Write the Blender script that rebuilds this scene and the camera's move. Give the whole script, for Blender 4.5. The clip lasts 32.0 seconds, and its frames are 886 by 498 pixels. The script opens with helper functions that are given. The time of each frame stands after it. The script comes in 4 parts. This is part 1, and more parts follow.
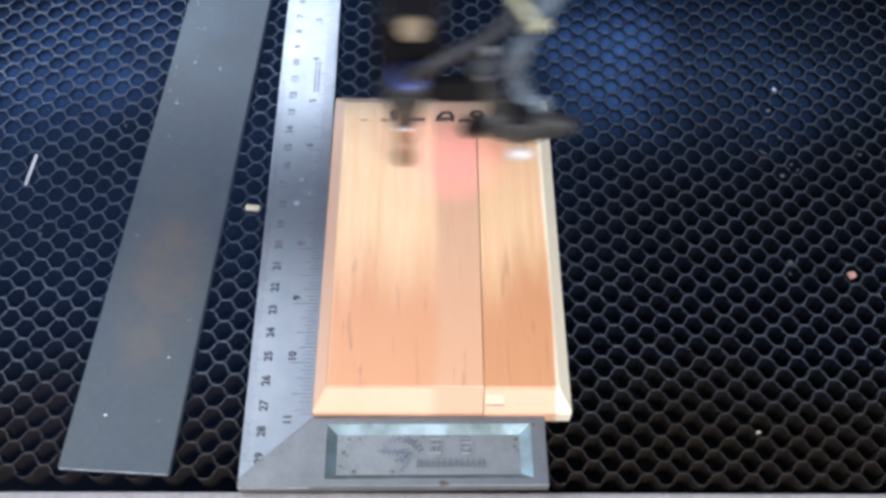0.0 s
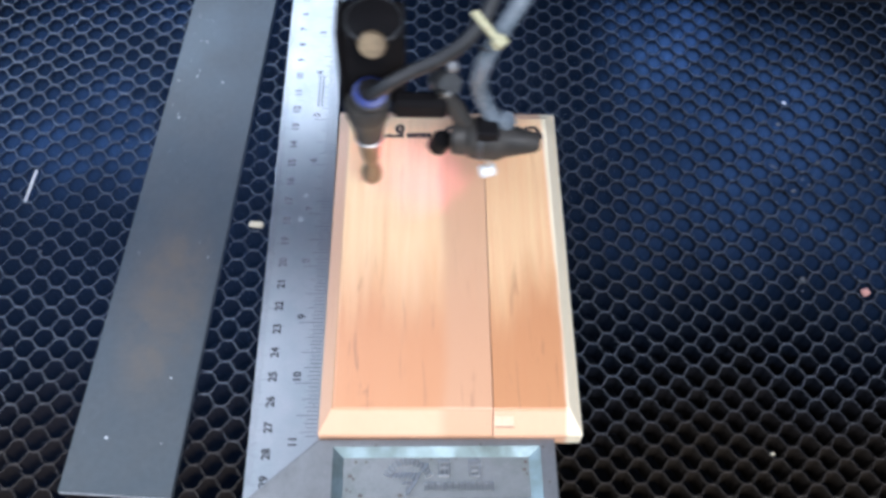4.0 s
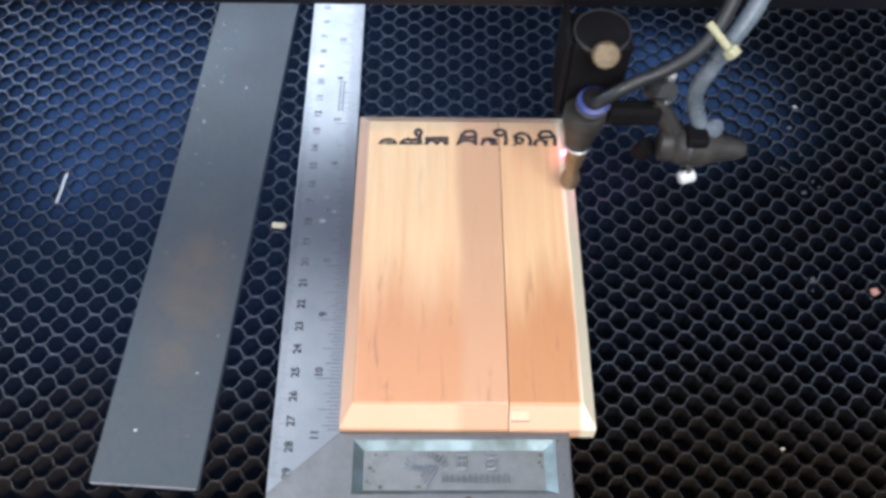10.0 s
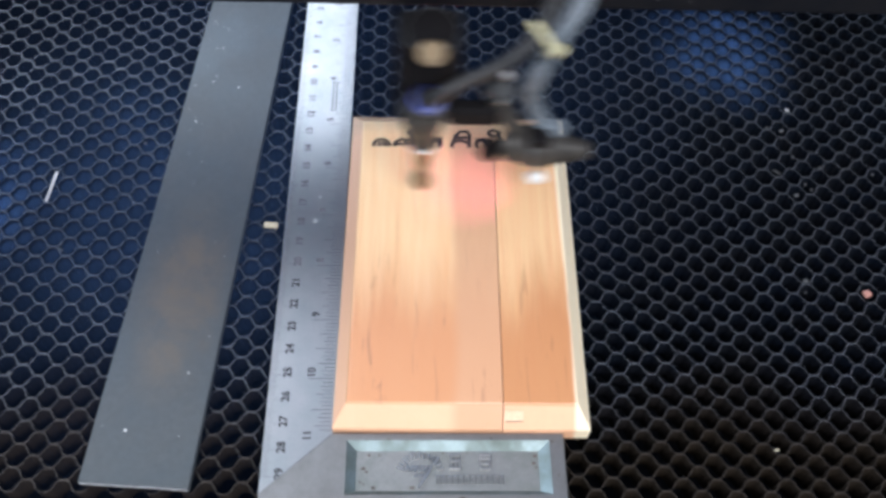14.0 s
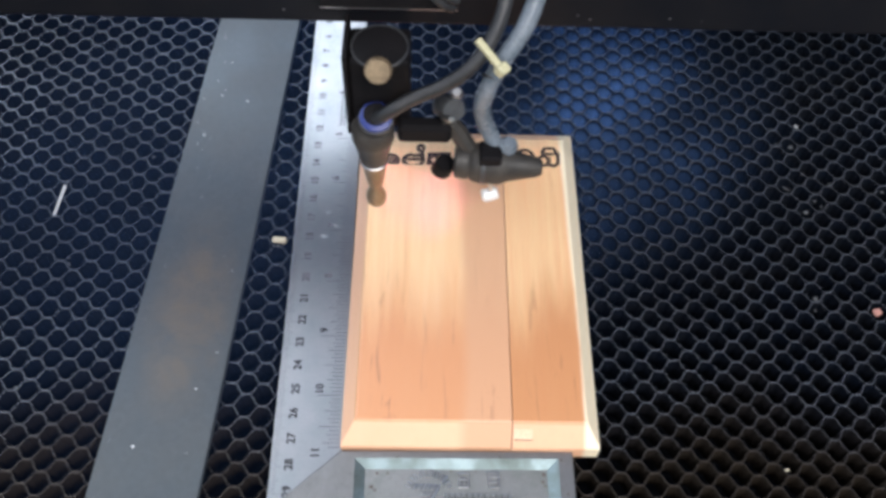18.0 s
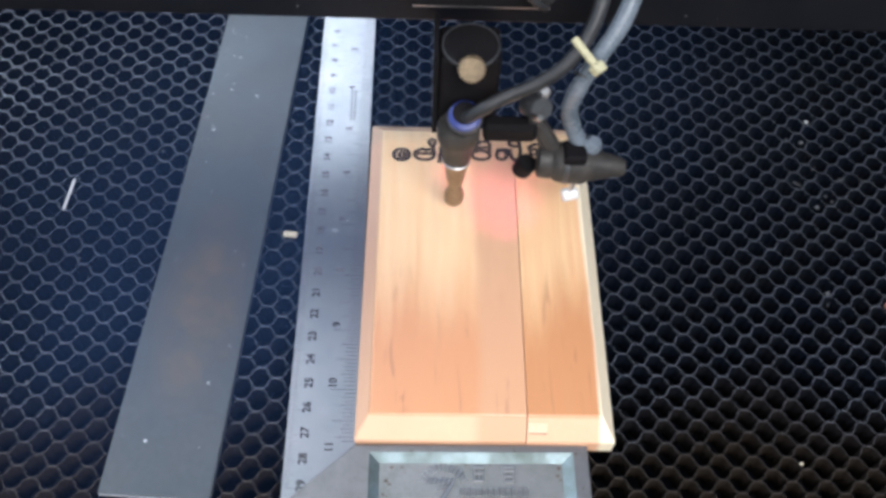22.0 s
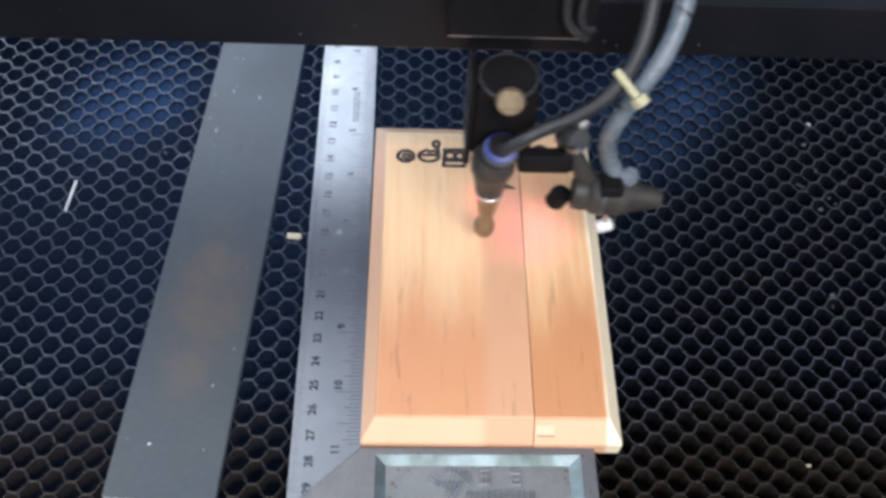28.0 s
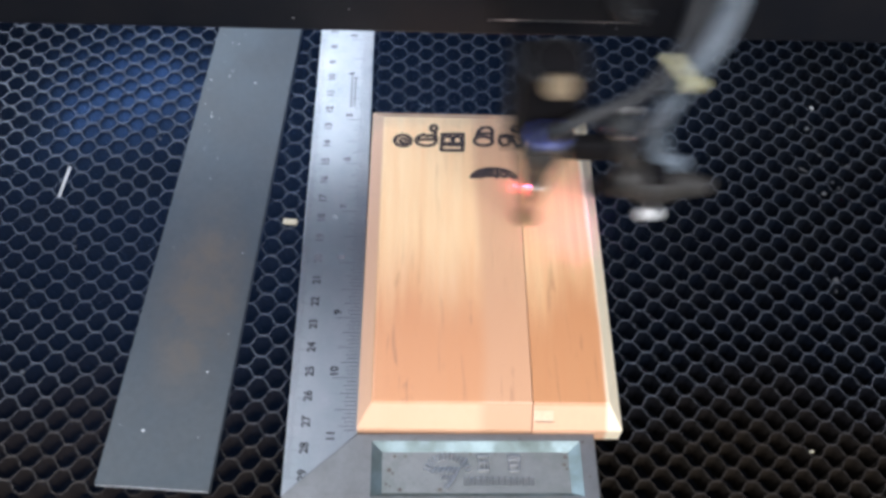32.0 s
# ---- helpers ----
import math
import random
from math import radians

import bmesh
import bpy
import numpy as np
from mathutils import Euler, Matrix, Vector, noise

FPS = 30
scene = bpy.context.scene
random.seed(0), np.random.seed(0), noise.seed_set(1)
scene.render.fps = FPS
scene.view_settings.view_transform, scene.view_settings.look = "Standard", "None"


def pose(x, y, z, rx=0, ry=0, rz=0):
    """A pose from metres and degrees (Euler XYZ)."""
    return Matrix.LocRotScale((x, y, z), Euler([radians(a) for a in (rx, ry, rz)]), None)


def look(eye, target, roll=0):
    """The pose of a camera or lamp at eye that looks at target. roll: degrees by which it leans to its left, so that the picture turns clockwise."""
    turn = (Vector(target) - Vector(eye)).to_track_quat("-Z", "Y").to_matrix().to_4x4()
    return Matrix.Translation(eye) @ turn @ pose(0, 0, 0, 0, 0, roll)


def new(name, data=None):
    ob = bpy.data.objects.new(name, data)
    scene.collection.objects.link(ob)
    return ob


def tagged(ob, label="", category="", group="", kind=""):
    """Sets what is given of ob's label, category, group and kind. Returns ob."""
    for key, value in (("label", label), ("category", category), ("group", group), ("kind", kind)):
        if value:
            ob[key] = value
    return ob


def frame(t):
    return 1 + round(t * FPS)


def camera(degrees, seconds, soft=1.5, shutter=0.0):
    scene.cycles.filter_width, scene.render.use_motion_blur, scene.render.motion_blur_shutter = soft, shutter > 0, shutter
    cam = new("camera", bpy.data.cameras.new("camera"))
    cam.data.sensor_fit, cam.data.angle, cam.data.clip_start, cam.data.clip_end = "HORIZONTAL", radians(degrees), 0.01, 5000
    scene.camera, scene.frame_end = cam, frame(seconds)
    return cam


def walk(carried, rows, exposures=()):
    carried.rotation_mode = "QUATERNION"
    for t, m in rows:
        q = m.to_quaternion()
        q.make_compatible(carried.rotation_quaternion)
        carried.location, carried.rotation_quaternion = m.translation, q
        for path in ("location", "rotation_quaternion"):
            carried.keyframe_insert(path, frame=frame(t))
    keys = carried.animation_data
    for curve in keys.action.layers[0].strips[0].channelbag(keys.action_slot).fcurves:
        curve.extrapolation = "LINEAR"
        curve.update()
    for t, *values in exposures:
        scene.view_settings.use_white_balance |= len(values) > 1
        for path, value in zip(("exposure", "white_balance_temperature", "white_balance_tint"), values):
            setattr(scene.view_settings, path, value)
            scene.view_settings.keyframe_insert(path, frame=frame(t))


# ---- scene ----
cam = camera(52.82, 32.0, soft=3.4, shutter=0.65)
PATH = [
    (0, (0.0662, -0.0894, 0.3211), (0.1062, 0.8097, -1.1798), 2.69),
    (0.5, (0.0651, -0.0869, 0.3197), (0.1056, 0.8071, -1.1842), 2.90),
    (1, (0.0658, -0.0874, 0.3191), (0.1071, 0.8033, -1.1866), 2.74),
    (1.5, (0.0660, -0.0867, 0.3188), (0.1029, 0.8066, -1.1855), 2.36),
    (2, (0.0655, -0.0859, 0.3191), (0.1008, 0.8131, -1.1819), 2.43),
    (2.5, (0.0644, -0.0848, 0.3218), (0.1030, 0.8211, -1.1750), 2.49),
    (3, (0.0641, -0.0847, 0.3207), (0.1062, 0.8292, -1.1711), 2.50),
    (3.5, (0.0625, -0.0824, 0.3177), (0.1055, 0.8305, -1.1746), 2.71),
    (5.5, (0.0659, -0.0856, 0.3222), (0.1046, 0.8156, -1.1774), 2.58),
    (6, (0.0645, -0.0889, 0.3240), (0.1017, 0.8200, -1.1710), 2.68),
    (6.5, (0.0653, -0.0887, 0.3250), (0.1085, 0.8202, -1.1699), 3.02),
    (7, (0.0634, -0.0866, 0.3256), (0.1097, 0.8301, -1.1644), 3.09),
    (7.5, (0.0623, -0.0864, 0.3246), (0.1070, 0.8299, -1.1656), 3.08),
    (8, (0.0612, -0.0891, 0.3229), (0.0996, 0.8288, -1.1666), 2.72),
    (8.5, (0.0624, -0.0910, 0.3236), (0.0922, 0.8299, -1.1642), 2.12),
    (9, (0.0613, -0.0908, 0.3236), (0.0840, 0.8330, -1.1625), 1.78),
    (9.5, (0.0617, -0.0902, 0.3235), (0.0776, 0.8295, -1.1652), 1.43),
    (10, (0.0620, -0.0902, 0.3252), (0.0741, 0.8315, -1.1624), 1.14),
    (10.5, (0.0604, -0.0924, 0.3248), (0.0759, 0.8364, -1.1583), 1.27),
    (11, (0.0595, -0.0948, 0.3232), (0.0777, 0.8368, -1.1581), 1.49),
    (11.5, (0.0617, -0.0937, 0.3234), (0.0840, 0.8396, -1.1568), 1.73),
    (12, (0.0624, -0.0919, 0.3223), (0.0865, 0.8408, -1.1582), 1.80),
    (12.5, (0.0614, -0.0905, 0.3224), (0.0865, 0.8431, -1.1575), 1.92),
    (13, (0.0601, -0.0893, 0.3215), (0.0872, 0.8446, -1.1583), 2.06),
    (13.5, (0.0587, -0.0917, 0.3220), (0.0929, 0.8465, -1.1548), 2.46),
    (14, (0.0591, -0.0925, 0.3218), (0.0973, 0.8445, -1.1557), 2.72),
    (14.5, (0.0595, -0.0920, 0.3213), (0.0991, 0.8465, -1.1552), 2.90),
    (16.5, (0.0583, -0.0906, 0.3205), (0.0994, 0.8526, -1.1530), 3.01),
    (17, (0.0593, -0.0898, 0.3208), (0.0948, 0.8528, -1.1532), 2.49),
    (17.5, (0.0574, -0.0888, 0.3217), (0.0926, 0.8584, -1.1494), 2.56),
    (18, (0.0562, -0.0891, 0.3227), (0.0905, 0.8609, -1.1467), 2.80),
    (18.5, (0.0530, -0.0884, 0.3229), (0.0867, 0.8572, -1.1493), 2.96),
    (19, (0.0531, -0.0872, 0.3212), (0.0828, 0.8600, -1.1500), 2.66),
    (19.5, (0.0529, -0.0857, 0.3195), (0.0884, 0.8630, -1.1505), 2.95),
    (20, (0.0524, -0.0852, 0.3203), (0.0932, 0.8661, -1.1480), 3.11),
    (20.5, (0.0524, -0.0863, 0.3227), (0.0942, 0.8636, -1.1465), 3.12),
    (21, (0.0516, -0.0882, 0.3208), (0.0934, 0.8640, -1.1469), 3.17),
    (21.5, (0.0504, -0.0898, 0.3199), (0.0935, 0.8628, -1.1474), 3.19),
    (22, (0.0490, -0.0911, 0.3199), (0.0937, 0.8615, -1.1474), 3.33),
    (22.5, (0.0476, -0.0926, 0.3184), (0.0950, 0.8630, -1.1469), 3.51),
    (23, (0.0459, -0.0913, 0.3208), (0.0936, 0.8673, -1.1425), 3.60),
    (23.5, (0.0444, -0.0922, 0.3214), (0.0933, 0.8672, -1.1414), 3.73),
    (24, (0.0441, -0.0945, 0.3207), (0.0948, 0.8654, -1.1417), 3.87),
    (24.5, (0.0448, -0.0942, 0.3197), (0.0965, 0.8642, -1.1435), 3.88),
    (25, (0.0438, -0.0952, 0.3193), (0.0990, 0.8630, -1.1441), 4.16),
    (25.5, (0.0419, -0.0940, 0.3205), (0.1002, 0.8641, -1.1428), 4.41),
    (27.5, (0.0443, -0.0936, 0.3165), (0.1070, 0.8685, -1.1439), 4.16),
    (28, (0.0438, -0.0914, 0.3178), (0.1037, 0.8692, -1.1437), 4.07),
    (28.5, (0.0427, -0.0895, 0.3188), (0.1008, 0.8705, -1.1432), 4.02),
    (29, (0.0431, -0.0900, 0.3180), (0.1026, 0.8722, -1.1425), 4.26),
    (29.5, (0.0465, -0.0917, 0.3142), (0.1029, 0.8719, -1.1455), 3.93),
    (30, (0.0479, -0.0890, 0.3129), (0.1037, 0.8678, -1.1513), 3.79),
    (30.5, (0.0483, -0.0882, 0.3142), (0.1008, 0.8693, -1.1497), 3.56),
    (31, (0.0472, -0.0886, 0.3131), (0.0999, 0.8679, -1.1515), 3.67),
    (31.5, (0.0470, -0.0904, 0.3121), (0.0991, 0.8660, -1.1525), 3.59),
    (32, (0.0466, -0.0927, 0.3115), (0.0990, 0.8618, -1.1544), 3.54),
]
# stops, white balance and tint
TINT = [(0, 0.06, 6150, 10), (3, 0.10, 5950, 10), (6, 0.05, 6150, 10), (9, 0.02, 6350, 10), (13, 0.0, 6400, 10), (17, 0.0, 6750, 10),
        (20, 0.05, 6450, 10), (24, 0.10, 6600, 10), (25, 0.03, 6650, 10), (28, 0.0, 6550, 10), (32, 0.0, 6450, 10)]
walk(cam, [(t, look(eye, target, roll)) for t, eye, target, roll in PATH], TINT)

# ---- world and light ----
world = bpy.data.worlds.new("daylight")
scene.world = world
world.use_nodes = True
_n = world.node_tree.nodes
_sky = _n.new("ShaderNodeTexSky")
_sky.sky_type, _sky.sun_disc = "NISHITA", False
_sky.sun_elevation, _sky.sun_rotation = radians(48), radians(200)
world.node_tree.links.new(_sky.outputs[0], _n["Background"].inputs[0])
_n["Background"].inputs[1].default_value = 0.12


def area_light(name, eye, target, sx, sy, watts, colour):
    d = bpy.data.lights.new(name, "AREA")
    d.shape, d.size, d.size_y, d.energy, d.color = "RECTANGLE", sx, sy, watts, colour
    ob = new(name, d)
    ob.matrix_world = look(eye, target)
    return ob


area_light("front_window_daylight", (0.40, -0.80, 1.05), (0.08, 0.1, 0), 1.1, 0.6, 22.5, (1.0, 0.98, 0.97))
area_light("window_daylight", (-0.85, 1.35, 1.10), (-0.05, 0.15, 0), 1.5, 1.1, 38, (0.77, 0.87, 1.0))
# added soft fill from the left, with no known source there
area_light("side_fill_light", (-0.42, 0.25, 0.62), (0.03, 0.15, 0), 0.8, 0.6, 2.6, (0.92, 0.96, 1.0))

# ---- materials ----


def nodes_of(m):
    m.use_nodes = True
    nt = m.node_tree
    return nt, nt.nodes["Principled BSDF"]


def mix_rgb(nt, fac, a, b, blend="MIX"):
    n = nt.nodes.new("ShaderNodeMix")
    n.data_type, n.blend_type = "RGBA", blend
    for sock, v in ((n.inputs[0], fac), (n.inputs[6], a), (n.inputs[7], b)):
        if isinstance(v, (int, float)):
            sock.default_value = v
        elif isinstance(v, tuple):
            sock.default_value = (*v[:3], 1)
        else:
            nt.links.new(v, sock)
    return n.outputs[2]


def noise_tex(nt, scale, detail=4, rough=0.55, stretch=(1, 1, 1), distort=0.0, seed=0.0):
    c = nt.nodes.new("ShaderNodeTexCoord")
    mp = nt.nodes.new("ShaderNodeMapping")
    mp.inputs["Scale"].default_value = stretch
    mp.inputs["Location"].default_value = (seed, seed * 0.7, seed * 0.3)
    nt.links.new(c.outputs["Object"], mp.inputs[0])
    t = nt.nodes.new("ShaderNodeTexNoise")
    t.inputs["Scale"].default_value, t.inputs["Detail"].default_value = scale, detail
    t.inputs["Roughness"].default_value, t.inputs["Distortion"].default_value = rough, distort
    nt.links.new(mp.outputs[0], t.inputs[0])
    return t.outputs[0]


def ramp(nt, v, *stops):
    n = nt.nodes.new("ShaderNodeValToRGB")
    e = n.color_ramp.elements
    while len(e) < len(stops):
        e.new(0.5)
    for el, (p, c) in zip(e, stops):
        el.position = p
        el.color = (c, c, c, 1) if isinstance(c, (int, float)) else (*c, 1)
    nt.links.new(v, n.inputs[0])
    return n.outputs[0]


def bump(nt, bsdf, h, strength, dist=0.0005):
    n = nt.nodes.new("ShaderNodeBump")
    n.inputs["Strength"].default_value, n.inputs["Distance"].default_value = strength, dist
    nt.links.new(h, n.inputs["Height"])
    nt.links.new(n.outputs[0], bsdf.inputs["Normal"])


def surface(name, col, col2, rough=0.5, rough2=None, metal=0.0, big=40, fine=900, relief=0.15, stretch=(1, 1, 1), spec=0.5, grit=0.22):
    """A worn surface: stains at one scale, grain at another."""
    m = bpy.data.materials.new(name)
    nt, b = nodes_of(m)
    stain = ramp(nt, noise_tex(nt, big, 5, 0.6, stretch), (0.35, 0.0), (0.68, 1.0))
    grain = noise_tex(nt, fine, 3, 0.6, stretch, seed=3.1)
    c = mix_rgb(nt, stain, col, col2)
    c = mix_rgb(nt, grit, c, ramp(nt, grain, (0.3, 0.15), (0.7, 0.95)), "OVERLAY")
    nt.links.new(c, b.inputs["Base Color"])
    r = nt.nodes.new("ShaderNodeMapRange")
    r.inputs[3].default_value, r.inputs[4].default_value = rough, rough if rough2 is None else rough2
    nt.links.new(stain, r.inputs[0])
    nt.links.new(r.outputs[0], b.inputs["Roughness"])
    b.inputs["Metallic"].default_value = metal
    b.inputs["Specular IOR Level"].default_value = spec
    bump(nt, b, grain, relief)
    return m


def wood(name, light, dark, streak, foot_shade, seed, band=None, edge=None):
    """Sawn teak with its grain along y. band: (x, width, colour) of a darker streak; edge: (x, width, colour) where the sapwood begins."""
    m = bpy.data.materials.new(name)
    nt, b = nodes_of(m)
    broad = ramp(nt, noise_tex(nt, 30, 5, 0.6, (1, 0.16, 1), 1.2, seed), (0.32, 0.0), (0.72, 1.0))
    fibre = noise_tex(nt, 380, 4, 0.65, (1, 0.04, 1), 0.4, seed + 5)
    dash = ramp(nt, noise_tex(nt, 280, 5, 0.68, (1, 0.09, 1), 1.0, seed + 9), (0.58, 0.0), (0.74, 1.0))
    c = mix_rgb(nt, broad, light, dark)
    sep = nt.nodes.new("ShaderNodeSeparateXYZ")
    co = nt.nodes.new("ShaderNodeTexCoord")
    nt.links.new(co.outputs["Object"], sep.inputs[0])
    wander = nt.nodes.new("ShaderNodeMath")
    wander.operation, wander.inputs[1].default_value = "MULTIPLY_ADD", 0.010
    nt.links.new(noise_tex(nt, 22, 3, 0.5, (1, 0.35, 1), 0.5, seed + 2), wander.inputs[0])
    nt.links.new(sep.outputs[0], wander.inputs[2])
    c = mix_rgb(nt, 0.24, c, ramp(nt, fibre, (0.25, 0.2), (0.75, 0.85)), "OVERLAY")
    # the foot is coloured deeper for the weaker light there, and has more flecks
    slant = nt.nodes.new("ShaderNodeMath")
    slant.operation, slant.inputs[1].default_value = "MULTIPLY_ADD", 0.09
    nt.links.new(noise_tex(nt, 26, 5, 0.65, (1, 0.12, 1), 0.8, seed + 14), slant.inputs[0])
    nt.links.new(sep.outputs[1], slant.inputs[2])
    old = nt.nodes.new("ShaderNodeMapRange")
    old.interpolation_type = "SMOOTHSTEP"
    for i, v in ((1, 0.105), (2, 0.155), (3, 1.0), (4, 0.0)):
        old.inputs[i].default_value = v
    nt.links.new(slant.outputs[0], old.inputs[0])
    face = nt.nodes.new("ShaderNodeMapRange")
    face.inputs[1].default_value, face.inputs[2].default_value = 0.0150, 0.0157
    nt.links.new(sep.outputs[2], face.inputs[0])
    dim_face = nt.nodes.new("ShaderNodeMath")
    dim_face.operation = "MULTIPLY"
    nt.links.new(old.outputs[0], dim_face.inputs[0])
    nt.links.new(face.outputs[0], dim_face.inputs[1])
    # the bevels catch more light, so their own pinkish tone skips the darkening
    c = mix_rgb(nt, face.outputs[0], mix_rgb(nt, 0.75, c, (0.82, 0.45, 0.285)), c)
    c = mix_rgb(nt, dim_face.outputs[0], c, mix_rgb(nt, 0.9, c, foot_shade))
    for zone in (band, edge):
        if zone:
            r = nt.nodes.new("ShaderNodeMapRange")
            r.interpolation_type = "SMOOTHSTEP"
            r.inputs[1].default_value, r.inputs[2].default_value = zone[0] + 0.005, zone[0] + 0.005 + zone[1]
            nt.links.new(wander.outputs[0], r.inputs[0])
            c = mix_rgb(nt, r.outputs[0], c, mix_rgb(nt, 0.2 if zone is band else 0.0, zone[2], c))
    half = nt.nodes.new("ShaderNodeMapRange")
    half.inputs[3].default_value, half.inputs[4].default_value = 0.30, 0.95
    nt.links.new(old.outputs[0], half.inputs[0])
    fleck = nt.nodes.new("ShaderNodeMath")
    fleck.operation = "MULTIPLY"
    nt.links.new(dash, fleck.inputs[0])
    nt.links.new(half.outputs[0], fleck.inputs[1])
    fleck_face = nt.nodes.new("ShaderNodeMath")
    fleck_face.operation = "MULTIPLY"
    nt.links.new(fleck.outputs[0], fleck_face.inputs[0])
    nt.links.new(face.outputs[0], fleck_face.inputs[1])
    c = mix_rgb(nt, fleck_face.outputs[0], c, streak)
    # soot that settled behind the engraving
    r = nt.nodes.new("ShaderNodeMapRange")
    r.interpolation_type = "SMOOTHSTEP"
    r.inputs[1].default_value, r.inputs[2].default_value, r.inputs[4].default_value = 0.159, 0.1675, 0.5
    nt.links.new(sep.outputs[1], r.inputs[0])
    patchy = nt.nodes.new("ShaderNodeMath")
    patchy.operation = "MULTIPLY"
    nt.links.new(r.outputs[0], patchy.inputs[0])
    nt.links.new(ramp(nt, noise_tex(nt, 60, 3, 0.6, (1, 1, 0.2), 0.3, seed + 20), (0.3, 0.15), (0.7, 1.0)), patchy.inputs[1])
    c = mix_rgb(nt, patchy.outputs[0], c, (0.42, 0.36, 0.25))
    nt.links.new(c, b.inputs["Base Color"])
    b.inputs["Roughness"].default_value = 0.45
    b.inputs["Coat Weight"].default_value = 0.35
    b.inputs["Coat Roughness"].default_value = 0.3
    bump(nt, b, fibre, 0.10, 0.0003)
    return m


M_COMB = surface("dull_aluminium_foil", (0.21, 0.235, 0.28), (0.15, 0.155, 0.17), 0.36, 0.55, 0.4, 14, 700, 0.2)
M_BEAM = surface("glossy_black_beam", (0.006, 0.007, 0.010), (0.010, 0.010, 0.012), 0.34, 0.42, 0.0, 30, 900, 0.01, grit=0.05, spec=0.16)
# foil walls coloured blue-black for the shade inside the cells
M_CELL_SHADE = surface("shaded_cell_foil", (0.004, 0.0068, 0.0135), (0.006, 0.0072, 0.0105), 0.65, 0.8, 0.0, 60, 700, 0.2, spec=0.08)


def tar_stain(m, colour):
    """Browner rows by the front rail: tar, plus the light there put into colour."""
    nt = m.node_tree
    b = nt.nodes["Principled BSDF"]
    clean = b.inputs["Base Color"].links[0].from_socket
    co, sep, edge, r = (nt.nodes.new("ShaderNode" + k) for k in ("TexCoord", "SeparateXYZ", "Math", "MapRange"))
    nt.links.new(co.outputs["Object"], sep.inputs[0])
    edge.operation, edge.inputs[1].default_value = "MULTIPLY_ADD", 0.06
    nt.links.new(noise_tex(nt, 14, 4, 0.6, (1, 1, 1), 0.3, 4.0), edge.inputs[0])
    nt.links.new(sep.outputs[1], edge.inputs[2])
    r.interpolation_type = "SMOOTHSTEP"
    for i, v in ((1, 0.050), (2, 0.095), (3, 1.0), (4, 0.0)):
        r.inputs[i].default_value = v
    nt.links.new(edge.outputs[0], r.inputs[0])
    nt.links.new(mix_rgb(nt, r.outputs[0], clean, colour), b.inputs["Base Color"])


tar_stain(M_CELL_SHADE, (0.022, 0.017, 0.013))
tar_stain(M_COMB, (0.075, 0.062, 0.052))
M_TRAY = surface("dark_tray", (0.008, 0.010, 0.016), (0.018, 0.018, 0.020), 0.8, 0.9, 0.0, 30, 400, 0.2)
M_STEEL = surface("brushed_rule_steel", (0.45, 0.445, 0.45), (0.37, 0.39, 0.40), 0.35, 0.41, 1.0, 70, 1200, 0.03, grit=0.07)
M_CAST = surface("cast_alloy", (0.28, 0.275, 0.27), (0.22, 0.215, 0.21), 0.42, 0.5, 0.8, 70, 900, 0.08, grit=0.08)
M_CAST_PAN = surface("stained_sky_tinted_alloy", (0.20, 0.26, 0.275), (0.09, 0.11, 0.095), 0.46, 0.6, 0.8, 70, 700, 0.12, grit=0.1)
M_CAST_FLOOR = surface("dull_cast_alloy", (0.30, 0.30, 0.295), (0.20, 0.215, 0.205), 0.42, 0.55, 0.6, 90, 900, 0.12, grit=0.1)
M_MARK = surface("etched_black", (0.02, 0.02, 0.025), (0.05, 0.05, 0.05), 0.7, spec=0.2)
M_BLACK = surface("black_anodised", (0.007, 0.007, 0.008), (0.011, 0.010, 0.011), 0.5, 0.6, 0.0, 50, 800, 0.1, spec=0.07)
M_HEAD = surface("dusty_grey_black", (0.030, 0.028, 0.026), (0.050, 0.045, 0.040), 0.42, 0.6, 0.0, 120, 900, 0.08, spec=0.35)
M_CHIP = surface("pale_chip_wood", (0.58, 0.52, 0.38), (0.42, 0.36, 0.26), 0.6, 0.7)
M_RUBBER = surface("black_rubber", (0.018, 0.019, 0.021), (0.034, 0.035, 0.038), 0.3, 0.45, 0, 80, 900, 0.1)
M_HOSE = surface("grey_blue_hose", (0.095, 0.12, 0.145), (0.17, 0.20, 0.235), 0.22, 0.35, 0, 60, 800, 0.05)
M_BRASS = surface("worn_brass", (0.34, 0.24, 0.15), (0.22, 0.155, 0.10), 0.35, 0.5, 0.7, 90, 900, 0.1)
M_BLUE = surface("blue_plastic", (0.014, 0.033, 0.20), (0.010, 0.022, 0.13), 0.35, 0.4, 0, 80, 900, 0.05)
M_KNOB = surface("tarnished_knob", (0.30, 0.225, 0.14), (0.19, 0.14, 0.09), 0.4, 0.5, 0.6, 90, 900, 0.1)
M_CHROME = surface("bright_steel", (0.7, 0.7, 0.7), (0.5, 0.5, 0.5), 0.28, 0.4, 1.0, 80, 900, 0.05)
M_TIE = surface("yellowed_nylon", (0.56, 0.53, 0.33), (0.44, 0.41, 0.26), 0.4, 0.5, 0, 90, 900, 0.05)
M_CHAR = surface("burnt_wood", (0.020, 0.013, 0.010), (0.06, 0.035, 0.02), 0.8, 0.9, 0, 300, 2500, 0.3)
M_TAPE = surface("pale_chipped_wood", (0.88, 0.58, 0.39), (0.82, 0.52, 0.34), 0.5, 0.6, 0, 150, 900, 0.1)
